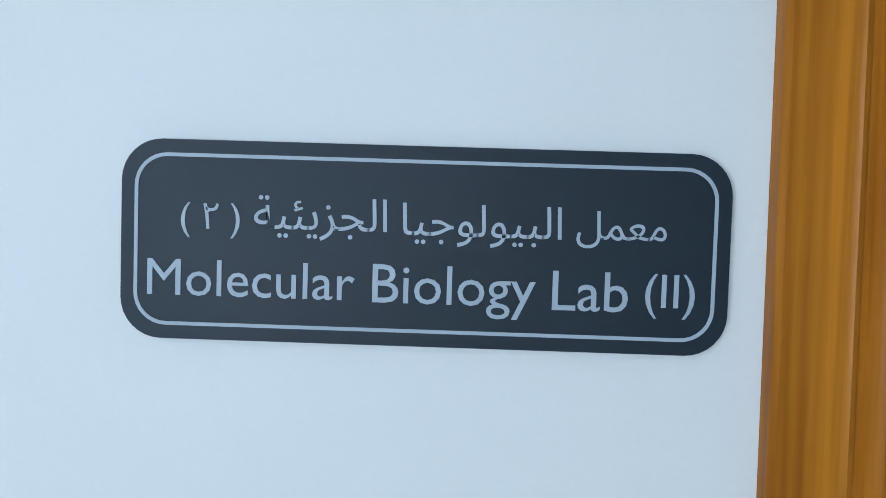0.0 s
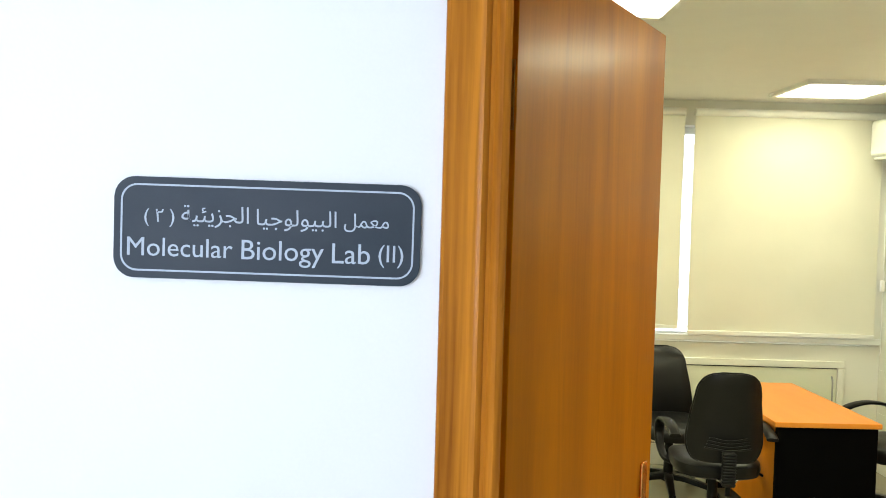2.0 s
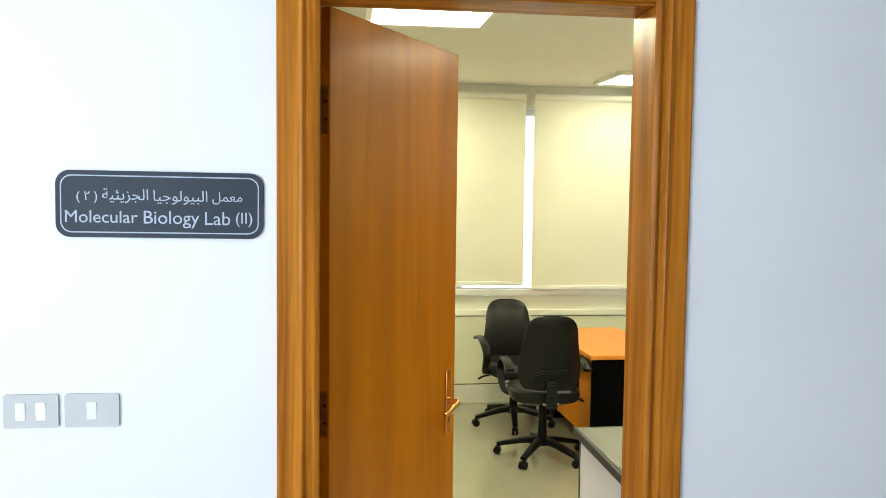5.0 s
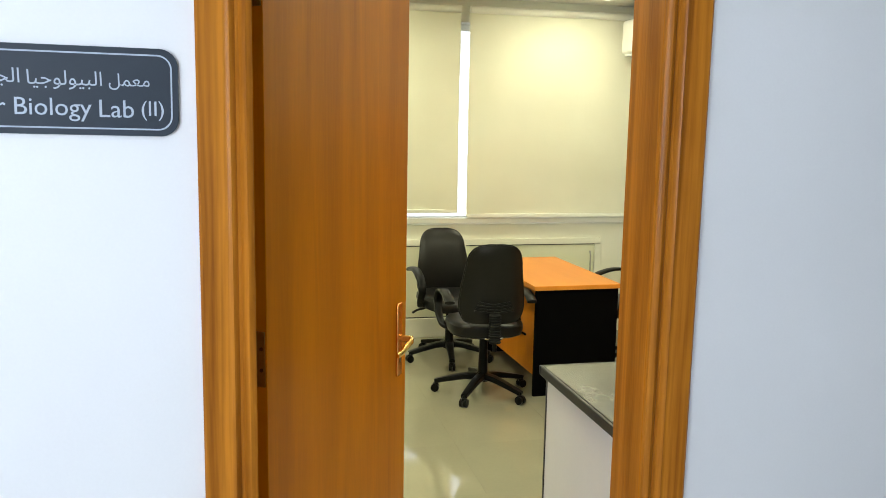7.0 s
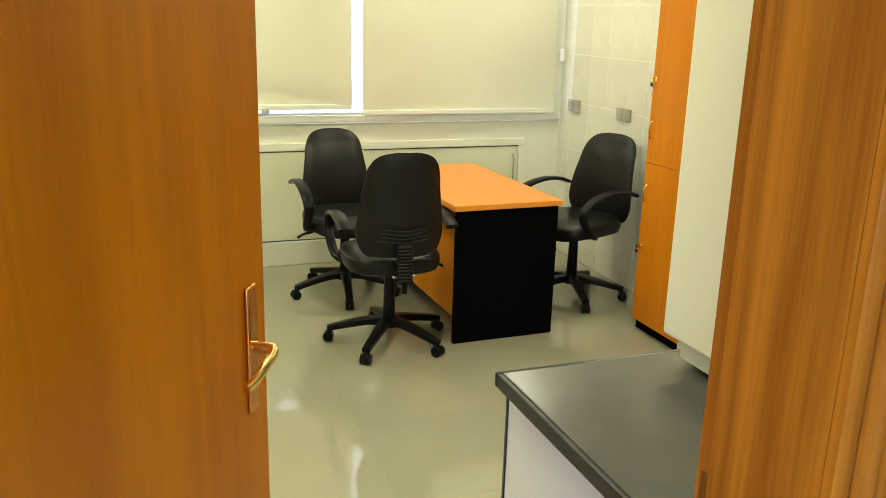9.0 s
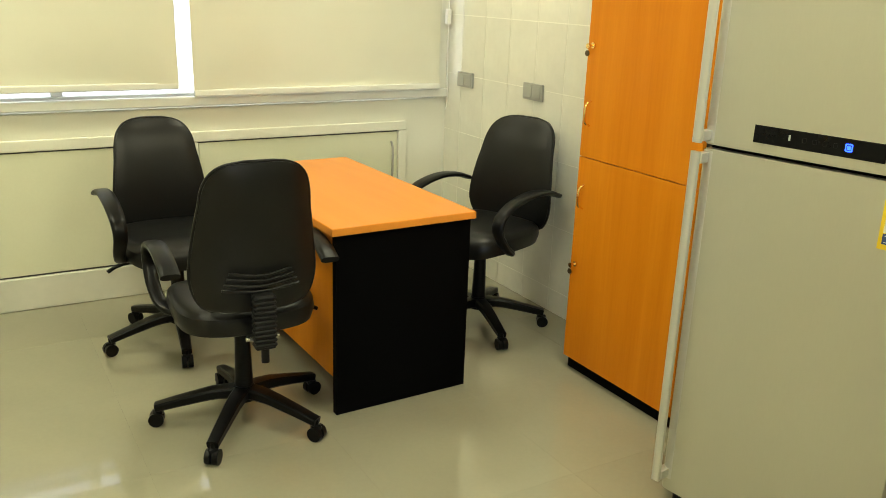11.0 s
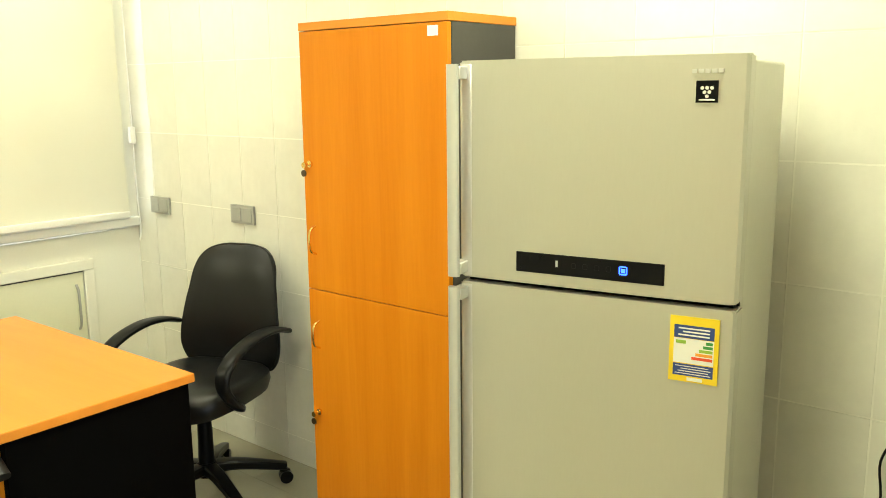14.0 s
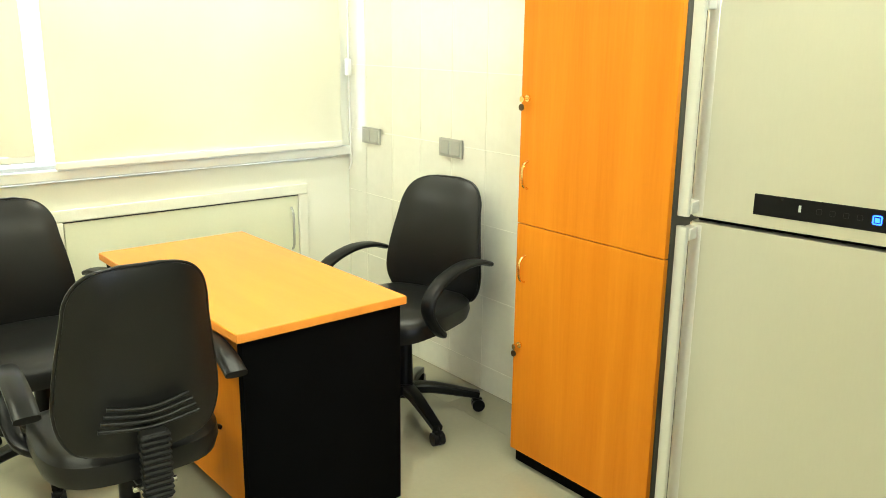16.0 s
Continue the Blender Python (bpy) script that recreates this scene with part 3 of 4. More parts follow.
def chair_frame(m, label):
    c = thing("office_chair", m, label, "chair", "office chairs")
    # five-star base
    for k in range(5):
        a = radians(72 * k + 93)
        ux, uy = math.cos(a), math.sin(a)
        leg = part("leg", sweep([(ux * 0.02, uy * 0.02, 0.115), (ux * 0.10, uy * 0.10, 0.112), (ux * 0.20, uy * 0.20, 0.092), (ux * 0.302, uy * 0.302, 0.068)], lambda t: 0.062 - 0.022 * t, lambda t: 0.046 - 0.016 * t, side=(-uy, ux, 0), steps=4, n=10, power=4), plastic_black, c)
        wheel = bmesh.new()
        for o in (-0.013, 0.013):
            add_tube(wheel, (ux * 0.300 - uy * (o - 0.009), uy * 0.300 + ux * (o - 0.009), 0.026), (ux * 0.300 - uy * (o + 0.009), uy * 0.300 + ux * (o + 0.009), 0.026), 0.026, n=18)
        add_tube(wheel, (ux * 0.297, uy * 0.297, 0.026), (ux * 0.297, uy * 0.297, 0.075), 0.009, n=10)
        add_box(wheel, (ux * 0.297 - 0.017, uy * 0.297 - 0.017, 0.036), (ux * 0.297 + 0.017, uy * 0.297 + 0.017, 0.058), 0.008)
        part("caster", wheel, plastic_black, leg)
    bm = tube((0, 0, 0.085), (0, 0, 0.14), 0.042, 0.036, 20)
    add_tube(bm, (0, 0, 0.13), (0, 0, 0.365), 0.032, 0.025, 20)
    part("column", bm, plastic_black, c)
    part("gas_lift", tube((0, 0, 0.36), (0, 0, 0.395), 0.014, n=16), chrome, c, "chrome gas lift")
    bm = box((-0.08, -0.11, 0.392), (0.08, 0.11, 0.420), 0.008)
    add_tube(bm, (0.06, 0.03, 0.405), (0.235, 0.05, 0.385), 0.006, n=8)
    add_sweep(bm, [(0.20, 0.045, 0.388), (0.25, 0.052, 0.380), (0.285, 0.055, 0.362)], 0.02, 0.014, side=(0, 1, 0), steps=3, n=8)
    part("mechanism", bm, plastic_black, c)
    # seat cushion: rounded slab with a dropped front edge
    bm = bmesh.new()
    rings = []
    for z, k in ((0.400, 0.84), (0.414, 0.96), (0.446, 1.0), (0.474, 0.985), (0.487, 0.93), (0.493, 0.80), (0.491, 0.5), (0.489, 0.2)):
        ring = []
        for i in range(40):
            a = 2 * math.pi * i / 40
            x = 0.232 * k * math.copysign(abs(math.cos(a)) ** 0.62, math.cos(a))
            y = 0.235 * k * math.copysign(abs(math.sin(a)) ** 0.62, math.sin(a))
            drop = 0.03 * max(0, (y - 0.10) / 0.13) ** 2
            ring.append(bm.verts.new((x, y + 0.01, z - drop)))
        rings.append(ring)
    for a, b in zip(rings, rings[1:]):
        for i in range(40):
            bm.faces.new((a[i], a[(i + 1) % 40], b[(i + 1) % 40], b[i]))
    bm.faces.new(rings[0][::-1])
    bm.faces.new(rings[-1])
    seat = part("seat", bm, leather, c)
    # backrest: a curved, tapering padded shell with a piped seam
    outline = [(0.130 + 0.066 * math.sin(a * math.pi / 12), 0.508 + 0.117 * (1 - math.cos(a * math.pi / 12))) for a in range(7)]
    outline += [(0.196 - 0.032 * (k / 8) ** 1.3, 0.625 + 0.235 * k / 8) for k in range(1, 9)]
    outline += [(0.164 * max(0.12, math.cos(radians(a))) ** 0.52, 0.86 + 0.13 * math.sin(radians(a))) for a in (12, 24, 36, 47, 57, 66, 74, 81, 87)]

    def shell(off, grow):
        """One face of the backrest: rows of points, from the bottom up, each across."""
        rows = []
        w = 16
        for half, z in outline:
            s = (z - 0.475) / 0.515
            row = []
            for i in range(w + 1):
                u = -1 + 2 * i / w
                lean = -0.225 - 0.095 * s + 0.035 * math.sin(math.pi * s * 0.9)
                cup = 0.035 * (u * half / 0.186) ** 2
                row.append((u * (half + grow), lean + cup + off * (1 - abs(u) ** 4) * (1 - abs(2 * s - 1) ** 6), z))
            rows.append(row)
        return rows
    bm = bmesh.new()
    f = [[bm.verts.new(p) for p in r] for r in shell(0.032, 0)]
    b = [[bm.verts.new((p[0], p[1] - 0.018, p[2])) for p in r] for r in shell(-0.028, 0)]
    n, w = len(f) - 1, len(f[0]) - 1
    for j in range(n):
        for i in range(w):
            bm.faces.new((f[j][i], f[j][i + 1], f[j + 1][i + 1], f[j + 1][i]))
            bm.faces.new((b[j][i + 1], b[j][i], b[j + 1][i], b[j + 1][i + 1]))
        bm.faces.new((f[j][0], f[j + 1][0], b[j + 1][0], b[j][0]))
        bm.faces.new((f[j + 1][w], f[j][w], b[j][w], b[j + 1][w]))
    for i in range(w):
        bm.faces.new((f[0][i + 1], f[0][i], b[0][i], b[0][i + 1]))
        bm.faces.new((f[n][i], f[n][i + 1], b[n][i + 1], b[n][i]))
    back = part("backrest", bm, leather, c)
    rows = shell(0, 0.002)
    rim = [(r[0][0], r[0][1] - 0.008, r[0][2]) for r in rows[::2]] + [(p[0], p[1] - 0.008, p[2] + 0.002) for p in rows[-1][2:-1:3]] + [(r[-1][0], r[-1][1] - 0.008, r[-1][2]) for r in rows[::-2]]
    part("piping", sweep(rim, 0.011, 0.011, side=(0, 1, 0), steps=3, n=8), leather, back)
    for k in range(4):
        z = 0.585 + 0.017 * k
        part("fold", sweep([(-0.12 + 0.008 * k, -0.288, z + 0.012), (0, -0.297 - 0.001 * k, z), (0.12 - 0.008 * k, -0.288, z + 0.012)], 0.010, 0.009, side=(0, 1, 0), steps=5, n=8), leather, back, "stitched crease in the back cover")
    # bracket with a rubber bellows
    part("bracket", sweep([(0, -0.06, 0.408), (0, -0.20, 0.405), (0, -0.285, 0.43), (0, -0.302, 0.50), (0, -0.293, 0.58)], 0.062, 0.02, steps=5), plastic_black, c)
    bellows = part("bellows", box((-0.032, -0.331, 0.404), (0.032, -0.298, 0.582), 0.004, 1), rubber, c, "ribbed black rubber bellows")
    for k in range(11):
        z = 0.412 + 0.0155 * k
        part("rib", box((-0.036, -0.335, z), (0.036, -0.2975, z + 0.011), 0.004, 1), rubber, bellows)
    part("knob", tube((0.0, -0.315, 0.358), (0.0, -0.315, 0.408), 0.013, n=12), plastic_black, c)
    part("pin", tube((-0.052, -0.29, 0.430), (0.052, -0.29, 0.430), 0.008, n=10), chrome, c, "chrome cross pin")
    # arched arms
    for s in (-1, 1):
        part("armrest", sweep([(s * 0.205, 0.07, 0.412), (s * 0.243, 0.12, 0.428), (s * 0.257, 0.19, 0.480), (s * 0.257, 0.235, 0.545), (s * 0.257, 0.215, 0.600), (s * 0.257, 0.13, 0.642), (s * 0.256, 0.0, 0.662), (s * 0.254, -0.12, 0.652), (s * 0.252, -0.20, 0.628)], lambda t: 0.038 + 0.024 * min(1, t * 1.6), lambda t: 0.028 - 0.006 * t, steps=6, n=12), plastic_black, c)
    return c


CHAIR = "black leatherette office chair on casters"
chair = chair_frame(pose(2.022, 3.24, 0, 0, 0, -4), CHAIR + ", turned to the desk")
for x, y, rz, drop, wide, turn, label in ((1.995, 4.05, 181, 0.08, 1.0, 59, CHAIR + ", facing the door"), (3.25, 3.64, 110, 0.06, 1.13, -17, CHAIR + ", by the tiled wall"), (2.86, 1.03, -82, 0.0, 1.0, 9, CHAIR + ", beside the counter")):
    one = tagged(copy_thing(chair, pose(x, y, 0, 0, 0, rz)), label)
    for piece in one.children:
        if piece.name.startswith("backrest"):
            piece.location.z -= drop
            piece.scale.x = wide
        if piece.name.startswith("leg"):
            piece.matrix_basis = pose(0, 0, 0, 0, 0, turn) @ piece.matrix_basis

cab = thing("tall_cabinet", pose(3.325, 2.79, 0, 0, 0, 0), "tall orange beech cabinet with two locked doors", "cabinet")
CW = 0.305
part("body", box((0.02, -CW, 0.05), (0.325, CW, 1.722), 0.002), dark_side, cab, "dark laminate cabinet body")
part("plinth", box((0.025, -CW + 0.006, 0.0), (0.32, CW - 0.006, 0.0495)), black_board, cab, "black plinth")
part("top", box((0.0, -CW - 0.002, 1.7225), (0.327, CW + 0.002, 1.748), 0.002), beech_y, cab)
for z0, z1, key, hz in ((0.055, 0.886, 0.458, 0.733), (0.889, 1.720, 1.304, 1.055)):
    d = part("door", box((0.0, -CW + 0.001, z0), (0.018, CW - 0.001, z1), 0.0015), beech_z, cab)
    part("handle", sweep([(0.001, 0.262, hz - 0.047), (-0.020, 0.262, hz - 0.034), (-0.026, 0.262, hz), (-0.020, 0.262, hz + 0.034), (0.001, 0.262, hz + 0.047)], 0.010, 0.007, side=(0, 1, 0), steps=5, n=8), gold, d, "small brass bow handle")
    bm = tube((0.0, 0.272, key), (-0.006, 0.272, key), 0.011, n=14)
    add_box(bm, (-0.026, 0.270, key - 0.004), (-0.005, 0.274, key + 0.004), 0.001)
    add_tube(bm, (-0.026, 0.272, key - 0.002), (-0.030, 0.272, key - 0.002), 0.010, n=12)
    part("lock", bm, gold, d, "brass lock with its key")
    part("key_tag", tube((-0.024, 0.276, key - 0.028), (-0.028, 0.276, key - 0.028), 0.011, n=12), screw_metal, d)
part("sticker", box((-0.0012, -0.272, 1.684), (0.0, -0.234, 1.712)), sticker_white, cab, "small white paper label")

# refrigerator, turned a little from the wall
fridge = thing("refrigerator", pose(3.042, 1.875, 0, 0, 0, 10.0), "silver two-door refrigerator with a black display strip", "refrigerator")
FW = 0.311
part("body", box((0.072, -FW + 0.003, 0.045), (0.46, FW - 0.004, 1.592), 0.008, 3), steel_side, fridge)
part("base", box((0.045, -FW + 0.02, 0.012), (0.44, FW - 0.02, 0.044)), black_board, fridge, "black base grille")
for y in (-FW + 0.05, FW - 0.05):
    part("foot", tube((0.03, y, 0), (0.03, y, 0.05), 0.018, n=14), plastic_black, fridge)
    part("foot", tube((0.40, y, 0), (0.40, y, 0.02), 0.018, n=14), plastic_black, fridge)


def curved_door(z0, z1):
    """A door whose front bows gently and rounds off at both sides."""
    bm = bmesh.new()
    n = 88
    lo, hi = [], []
    for i in range(n + 1):
        u = -1 + 2 * i / n
        x = 0.005 * u * u + 0.007 * max(0, (abs(u) - 0.975) / 0.025) ** 2
        lo.append((x, u * FW))
        hi.append((x, u * FW))
    outline = lo + [(0.058, FW), (0.058, -FW)]
    a = [bm.verts.new((x, y, z0)) for x, y in outline]
    b = [bm.verts.new((x, y, z1)) for x, y in outline]
    c = len(a)
    for k in range(c):
        bm.faces.new((a[k], a[(k + 1) % c], b[(k + 1) % c], b[k]))
    bm.faces.new(b)
    bm.faces.new(a[::-1])
    bmesh.ops.bevel(bm, geom=[e for e in bm.edges if abs(e.verts[0].co.z - e.verts[1].co.z) < 1e-6], offset=0.004, segments=2, affect="EDGES")
    return bm


upper = part("door", curved_door(1.112, 1.60), steel, fridge, "upper freezer door")
lower = part("door", curved_door(0.05, 1.100), steel, fridge, "lower door")
part("door_seal", box((0.0585, -FW + 0.007, 0.05), (0.0715, FW - 0.007, 1.588)), black_board, fridge, "thin dark door seal")
part("gasket", box((0.03, -FW + 0.012, 1.1002), (0.064, FW - 0.012, 1.1118)), black_board, fridge, "dark gap between the doors")
for d, z0, z1 in ((upper, 1.118, 1.592), (lower, 0.09, 1.094)):
    bm = sweep([(-0.034, FW - 0.005, z0), (-0.034, FW - 0.005, (z0 + z1) / 2), (-0.034, FW - 0.005, z1)], 0.028, 0.016, side=(0, 1, 0), steps=3, n=12, power=3)
    part("trim", box((0.0035, FW - 0.034, z0 - 0.004), (0.02, FW - 0.006, z1 + 0.002), 0.003), aluminium, d, "pale silver trim strip")
    h = part("handle", bm, aluminium, d, "long aluminium bar handle")
    for z in (z0 + 0.018, z1 - 0.018):
        part("mount", box((-0.030, FW - 0.022, z - 0.014), (0.020, FW + 0.004, z + 0.014), 0.003), aluminium, h)
disp = part("display", box((-0.0015, -0.166, 1.138), (0.004, 0.165, 1.183), 0.001), glass_black, upper, "black glass display strip")
part("indicator", add_rounded_plate(bmesh.new(), 0.018, 0.019, 0.004, 0, 0.0006, hole=0.0025), led_blue, disp, "glowing blue indicator", Matrix(((0, 0, -1, -0.002), (-1, 0, 0, -0.080), (0, 1, 0, 1.162), (0, 0, 0, 1))))
part("indicator_core", box((-0.0026, -0.0845, 1.157), (-0.0016, -0.0755, 1.166), 0.0003), led_blue, disp, "glowing blue indicator")
part("indicator_light", box((-0.0022, 0.066, 1.156), (-0.0016, 0.071, 1.170)), led_white, disp, "small pale indicator light")
for k in range(4):
    y = 0.030 - 0.026 * k
    part("button_mark", add_rounded_plate(bmesh.new(), 0.011, 0.012, 0.003, 0, 0.0004, hole=0.0008), rubber, disp, "", Matrix(((0, 0, -1, -0.0018), (-1, 0, 0, y), (0, 1, 0, 1.162), (0, 0, 0, 1))))
bd = part("badge", box((-0.0005, -0.255, 1.508), (0.004, -0.213, 1.550)), glass_black, upper, "square black badge with pale dots")
for r in range(3):
    for k in range(3 - r):
        part("badge_dot", tube((-0.0006, -0.234 + (k - (2 - r) / 2) * 0.009, 1.536 - 0.008 * r), (-0.0014, -0.234 + (k - (2 - r) / 2) * 0.009, 1.536 - 0.008 * r), 0.0036, n=10), sticker_white, bd)
part("badge_bar", box((-0.0012, -0.249, 1.512), (-0.0004, -0.219, 1.515)), sticker_white, bd)
for k in range(5):
    part("logo_bar", box((-0.0008, -0.2640 + 0.0125 * k, 1.564), (0.004, -0.2540 + 0.0125 * k, 1.572), 0.0008), aluminium, upper, "plain metal logo strip")

label = part("energy_label", box((-0.0004, -0.274, 0.950), (0.004, -0.186, 1.088)), sticker_yellow, lower, "yellow energy label with coloured arrows")


def patch(name, y0, y1, z0, z1, mat):
    part(name, box((-0.0012, -0.274 + y0, 0.950 + z0), (0.0, -0.274 + y1, 0.950 + z1)), mat, label)


patch("label_field", 0.008, 0.080, 0.040, 0.092, sticker_white)
patch("label_block", 0.008, 0.080, 0.093, 0.120, sticker_blue)
patch("label_block", 0.008, 0.080, 0.013, 0.038, sticker_blue)
for i, (wd, mt) in enumerate(((0.012, sticker_green), (0.017, sticker_green), (0.024, sticker_lime), (0.030, sticker_orange), (0.037, sticker_red))):
    part("label_arrow", box((-0.0018, -0.274 + 0.010, 0.950 + 0.083 - 0.0085 * i), (-0.0008, -0.274 + 0.010 + wd, 0.950 + 0.089 - 0.0085 * i)), mt, label)
part("label_arrow", box((-0.0018, -0.274 + 0.058, 0.950 + 0.081), (-0.0008, -0.274 + 0.076, 0.950 + 0.088)), sticker_lime, label)
for i in range(4):
    part("label_line", box((-0.0018, -0.274 + 0.012 + 0.004 * (i % 2), 0.950 + 0.017 + 0.0052 * i), (-0.0010, -0.274 + 0.076 - 0.005 * (i % 3), 0.950 + 0.0185 + 0.0052 * i)), sticker_white, label)
for i in range(3):
    part("label_line", box((-0.0018, -0.274 + 0.016, 0.950 + 0.098 + 0.007 * i), (-0.0010, -0.274 + 0.072 - 0.008 * (i % 2), 0.950 + 0.101 + 0.007 * i)), sticker_white, label)
patch("label_barcode", 0.026, 0.054, 0.003, 0.010, sticker_white)
label.matrix_basis = Matrix.Translation((0, 0.0263, -0.008)) @ Matrix.Diagonal((1, 1.12, 1, 1))

# sink unit
sink = thing("sink_cabinet", pose(0, 4.09, 0), "blue base cabinet under the black sink top", "cabinet")
part("body", box((-0.70, 0.022, 0.10), (0.985, 0.60, 0.775), 0.002), white_laminate, sink, "off-white cabinet carcass")
part("plinth", box((-0.70, 0.012, 0.0), (0.99, 0.58, 0.115), 0.002), blue_front, sink, "dark blue plinth")
part("strip", box((-0.70, 0.0, 0.116), (0.988, 0.02, 0.137), 0.002), white_laminate, sink, "off-white edge strip")
for x0, x1 in ((0.40, 0.975), (-0.19, 0.388), (-0.70, -0.202)):
    d = part("door", box((x0, 0.0, 0.142), (x1, 0.02, 0.745), 0.003), blue_front, sink, "dark blue cabinet door")
    cx = (x0 + x1) / 2
    part("handle", sweep([(cx - 0.145, 0.0, 0.718), (cx - 0.12, -0.022, 0.710), (cx, -0.026, 0.704), (cx + 0.12, -0.022, 0.710), (cx + 0.145, 0.0, 0.718)], 0.012, 0.010, side=(0, 0, 1), steps=5, n=8), chrome, d, "chrome bow handle")
top = thing("stone_sink", pose(0, 4.09, 0.776), "glossy black stone sink top with an upstand", "worktop")
bm = box((-0.74, -0.022, 0), (0.28, 0.60, 0.062), 0.004)
part("slab", bm, granite, top)
part("slab", box((0.281, -0.022, 0), (0.365, 0.60, 0.062), 0.003), granite, top)
part("slab", box((0.3655, -0.022, 0), (0.998, 0.60, 0.062), 0.004), granite, top)
part("upstand", box((-0.74, 0.578, 0.0625), (0.998, 0.605, 0.13), 0.003), granite, top)
part("edge_strip", box((-0.74, -0.0265, 0.0), (1.0, -0.0225, 0.022), 0.001), white_laminate, top, "pale strip under the slab's edge")
tap = thing("mixer_tap", pose(0.475, 4.56, 0.838), "chrome two-handled mixer tap with a swan neck", "tap")
bm = tube((0, 0, 0), (0, 0, 0.05), 0.022, 0.018)
add_tube(bm, (-0.07, 0, 0.045), (0.07, 0, 0.045), 0.014)
part("body", bm, chrome, tap)
part("spout", sweep([(0, 0, 0.05), (0, 0.0, 0.17), (-0.005, -0.03, 0.215), (-0.02, -0.09, 0.215), (-0.03, -0.13, 0.17)], 0.022, 0.022, steps=6, power=2), chrome, tap)
for s in (-1, 1):
    bm = tube((s * 0.07, 0, 0.035), (s * 0.07, 0, 0.085), 0.017, 0.013)
    add_tube(bm, (s * 0.07 - 0.03, 0, 0.08), (s * 0.07 + 0.03, 0, 0.08), 0.006, n=10)
    add_tube(bm, (s * 0.07, -0.03, 0.08), (s * 0.07, 0.03, 0.08), 0.006, n=10)
    part("cross_handle", bm, chrome, tap)
hose = thing("white_tubing", pose(0.78, 4.50, 0.842), "thin white tubing lying curled on the sink top", "tubing")
part("tube", sweep([(-0.05, 0.16, 0.14), (-0.03, 0.12, 0.05), (0.02, -0.02, 0.006), (0.10, -0.07, 0.006), (0.16, -0.04, 0.006), (0.10, 0.08, 0.03), (0.08, 0.16, 0.12)], 0.010, 0.010, n=8, power=2), pvc, hose)
pot = thing("small_box", pose(0.655, BACK - 0.03, 0.955), "small grey-green plastic box on the window ledge", "box")
part("body", box((-0.026, -0.03, 0), (0.026, 0.03, 0.075), 0.004), outlet_grey, pot)
part("lid", box((-0.028, -0.032, 0.0752), (0.028, 0.032, 0.088), 0.003), plastic_black, pot)
tapw = thing("wall_tap", pose(0.54, BACK - 0.001, 1.63), "small chrome stop tap on the wall", "tap")
bm = tube((0, 0, 0), (0, -0.05, 0), 0.014)
add_tube(bm, (0, -0.05, -0.035), (0, -0.05, 0.02), 0.012)
part("body", bm, chrome, tapw)
bm = tube((-0.05, -0.05, 0.03), (0.04, -0.05, 0.03), 0.007)
add_tube(bm, (0, -0.05, 0.015), (0, -0.05, 0.032), 0.008)
part("handle", bm, chrome, tapw)

# counter by the door, with a cream instrument on it
ct = thing("counter_cabinet", pose(1.585, 0, 0), "white laminate base cabinet by the door", "cabinet")
part("body", box((0.0, WALL_IN + 0.006, 0.08), (0.94, 0.905, 0.836), 0.002), white_laminate, ct)
part("plinth", box((0.02, WALL_IN + 0.006, 0.0), (0.92, 0.87, 0.0795)), counter_edge, ct, "dark plinth")
part("edge_band", box((-0.003, 0.9, 0.08), (0.006, 0.909, 0.836), 0.001), counter_edge, ct, "dark edge band")
wt = thing("bench_worktop", pose(1.563, WALL_IN + 0.003, 0.837), "grey speckled counter top with a black edge", "worktop")
part("slab", box((0.012, 0, 0.0), (0.97, 0.710, 0.033), 0.003), counter_top, wt)
part("edge", box((0.0, 0, 0.0), (0.0115, 0.7105, 0.0325), 0.004), counter_edge, wt, "black rounded edge")
part("edge", box((0.0, 0.711, 0.0), (0.97, 0.723, 0.0325), 0.004), counter_edge, wt, "black rounded edge")
inst = thing("bench_instrument", pose(1.93, 0.42, 0.87), "cream enamelled bench cabinet standing on the counter", "instrument")
part("housing", box((0.0, 0.0, 0.06), (0.5, 0.47, 0.78), 0.012, 3), instrument, inst)
part("base", box((0.03, 0.0, 0.012), (0.48, 0.44, 0.0595), 0.006), instrument, inst)
for x in (0.07, 0.44):
    for y in (0.05, 0.39):
        part("foot", tube((x, y, 0), (x, y, 0.0125), 0.016, n=12), plastic_black, inst)

# sockets, cable, air conditioner, ceiling panels
for y0, y1, z in ((4.405, 4.555, 1.022), (3.79, 3.942, 1.030)):
    s = thing("wall_socket", pose(RIGHT - 0.002, (y0 + y1) / 2, z, 90, 0, -90), "grey double wall socket on the tiles", "socket", "wall sockets")
    part("plate", add_rounded_plate(bmesh.new(), y1 - y0, 0.078, 0.004, 0, 0.010), outlet_grey, s)
    for k in (-1, 1):
        part("cover", box((k * 0.035 - 0.029, -0.03, 0.008), (k * 0.035 + 0.029, 0.03, 0.014), 0.003), outlet_grey, s, "grey socket cover")
cable = thing("power_cable", pose(RIGHT - 0.03, 1.35, 0), "black power cable hanging down the tiled wall", "cable")
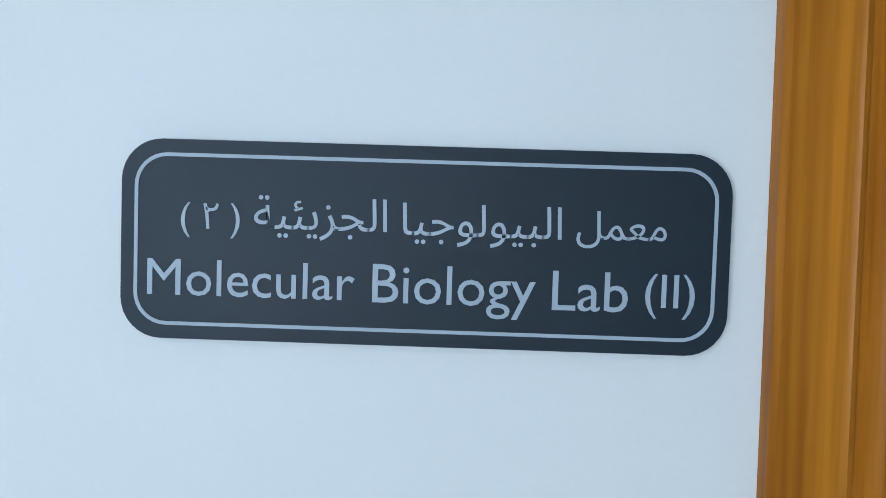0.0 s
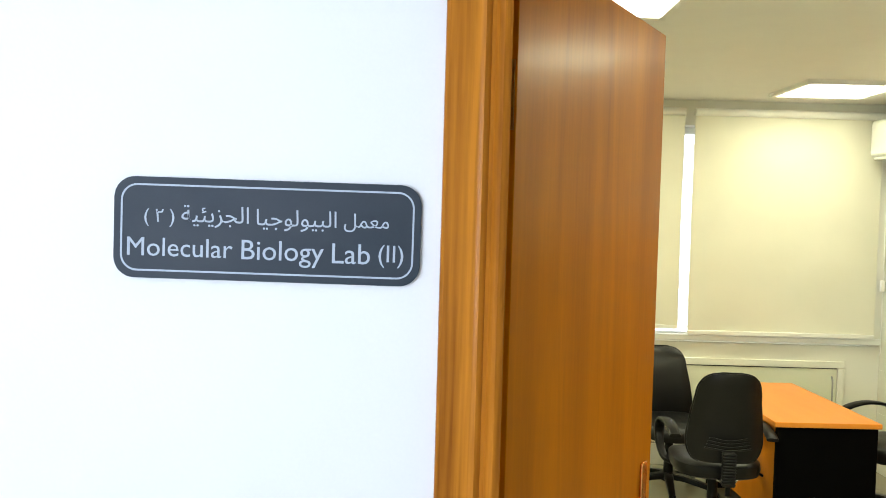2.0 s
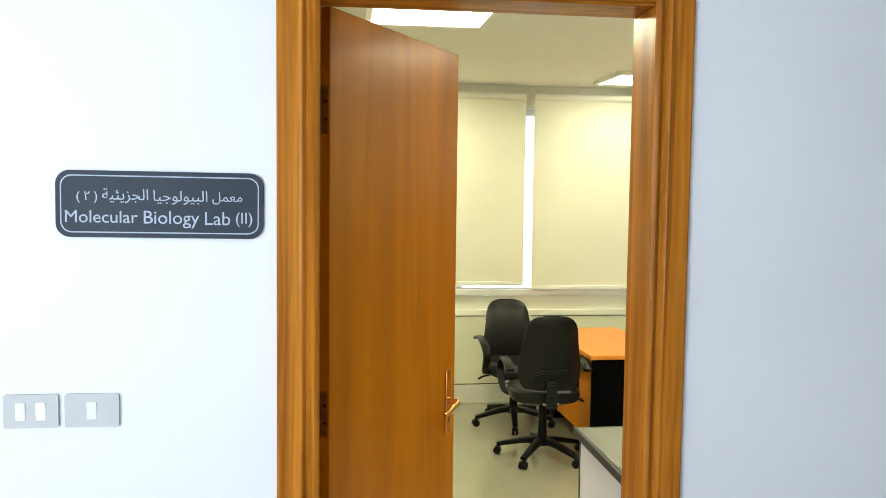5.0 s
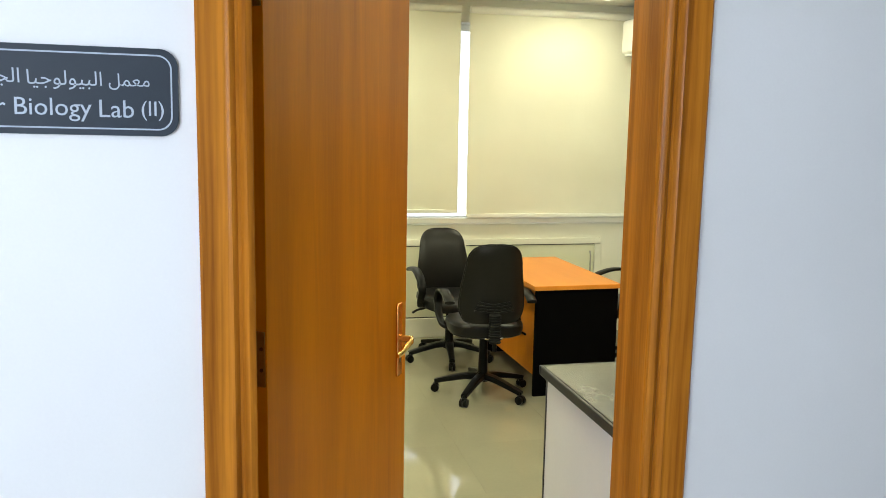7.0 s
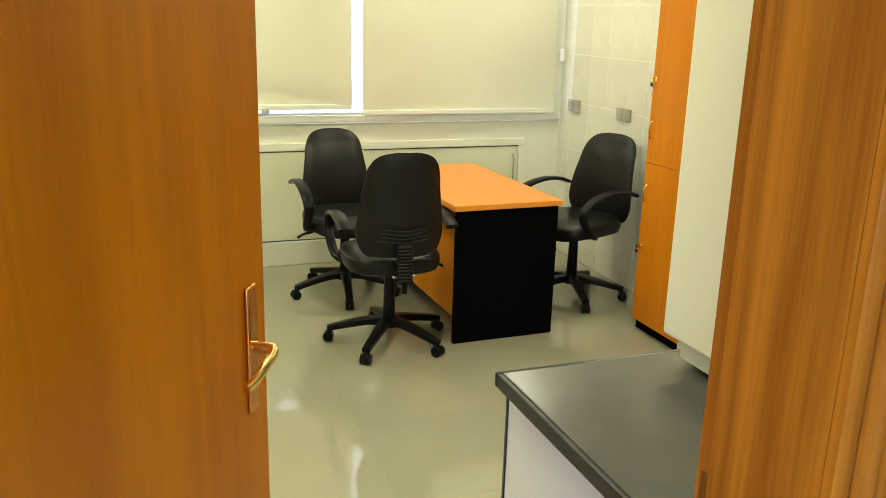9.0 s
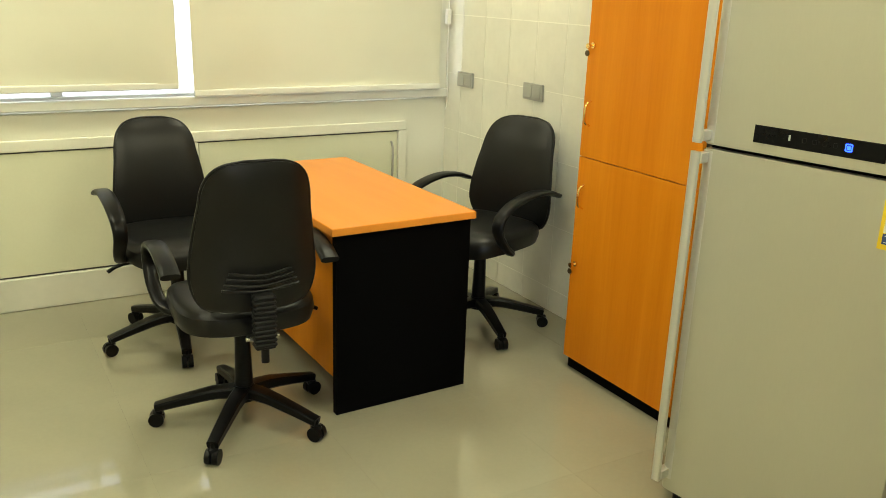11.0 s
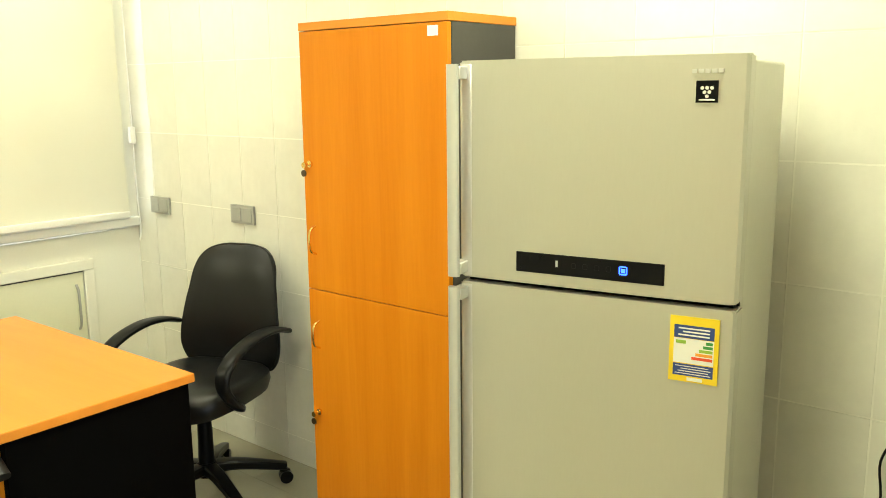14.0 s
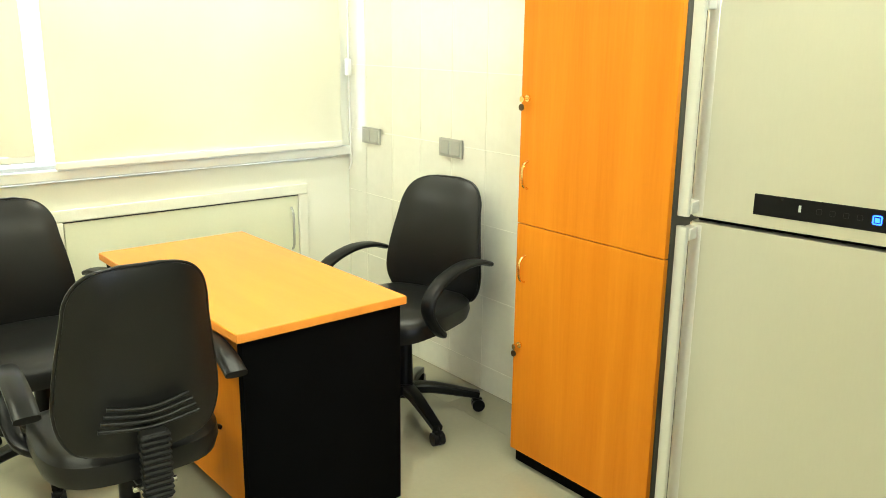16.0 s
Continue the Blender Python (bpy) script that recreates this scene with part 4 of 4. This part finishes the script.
part("cable", sweep([(0.012, -0.10, 1.02), (0.008, -0.062, 0.94), (0.002, -0.025, 0.88), (0.006, 0.016, 0.81), (0, 0.012, 0.73), (0.004, 0.044, 0.64), (-0.004, 0.036, 0.54), (-0.01, 0.062, 0.43), (-0.02, 0.056, 0.31), (-0.04, 0.08, 0.18), (-0.07, 0.09, 0.07), (-0.12, 0.15, 0.012), (-0.3, 0.28, 0.008), (-0.38, 0.42, 0.008)], 0.0065, 0.0065, n=8, power=2), plastic_black, cable)

ac = thing("air_conditioner", pose(RIGHT - 0.005, 4.15, 2.22), "white split air conditioner high on the tiled wall", "air conditioner")
part("housing", box((-0.20, -0.42, 0.02), (0, 0.42, 0.28), 0.03, 4), pvc, ac)
part("louvre", box((-0.195, -0.36, 0.004), (-0.06, 0.36, 0.019), 0.004), rocker_white, ac)

# housings for all four panels, the three added unseen ones included
for px, py in PANELS:
    p = thing("ceiling_light", pose(px, py, TOP), "square white ceiling light panel, lit", "lamp", "ceiling lights")
    bm = bmesh.new()
    add_rounded_plate(bm, 0.62, 0.62, 0.008, -0.026, -0.001, hole=0.03)
    part("frame", bm, pvc, p)
    part("diffuser", box((-0.279, -0.279, -0.020), (0.279, 0.279, -0.014)), diffuser_glow, p, "glowing diffuser")

# ---- tiles ----


def shared_tiles(owner, name, size, places, mat, bevel):
    """Alike tiles as objects on one mesh, under their wall or floor."""
    bm = bmesh.new()
    sx, sy, sz = size
    add_box(bm, (0, 0, 0), (sx, sy, sz))
    ob = link_mesh(name, bm, mat, smooth=False)
    me = ob.data
    for i, p in enumerate(places):
        o = ob if i == 0 else new(name, me)
        o.parent = owner
        o.matrix_basis = pose(*p)


east = bpy.data.objects["wall_east"]
TW, TH = 0.222, 0.310
rows = []
z = 1.353 - 5 * TH
while z < TOP:
    y = 1.650 - 6 * TW
    while y < BACK:
        lo, hi = max(y, WALL_IN), min(y + TW, BACK)
        zl, zh = max(z, 0.0), min(z + TH, TOP)
        rows.append((lo, hi, zl, zh))
        y += TW
    z += TH
whole = [(RIGHT + 0.0006 * random.random(), a + 0.0025, c + 0.0025) for a, b, c, d in rows if b - a > TW - 1e-4 and d - c > TH - 1e-4]
shared_tiles(east, "tile", (0.011, TW - 0.005, TH - 0.005), whole, tile_glaze, 0)
cut = bmesh.new()
for a, b, c, d in rows:
    if not (b - a > TW - 1e-4 and d - c > TH - 1e-4) and b - a > 0.01 and d - c > 0.01:
        add_box(cut, (RIGHT, a + 0.0015, c + 0.0015), (RIGHT + 0.011, b - 0.0015, d - 0.0015))
tagged(part("cut_tile", cut, tile_glaze, east), kind="stuff")

FT = 0.60
places = []
bm = bmesh.new()
for i in range(-2, 7):
    for j in range(0, 8):
        x0, y0 = LEFT + (i + 2) * FT, 0.02 + j * FT
        x1, y1 = min(x0 + FT, RIGHT), min(y0 + FT, BACK)
        if x1 - x0 > FT - 1e-4 and y1 - y0 > FT - 1e-4:
            places.append((x0 + 0.00015, y0 + 0.00015, -0.004))
        elif x1 - x0 > 0.02 and y1 - y0 > 0.02:
            add_box(bm, (x0 + 0.001, y0 + 0.001, -0.004), (x1 - 0.001, y1 - 0.001, 0.0))
shared_tiles(lab_floor, "floor_tile", (FT - 0.0003, FT - 0.0003, 0.004), places, floor_tile, 0)
tagged(part("cut_floor_tile", bm, floor_tile, lab_floor), kind="stuff")
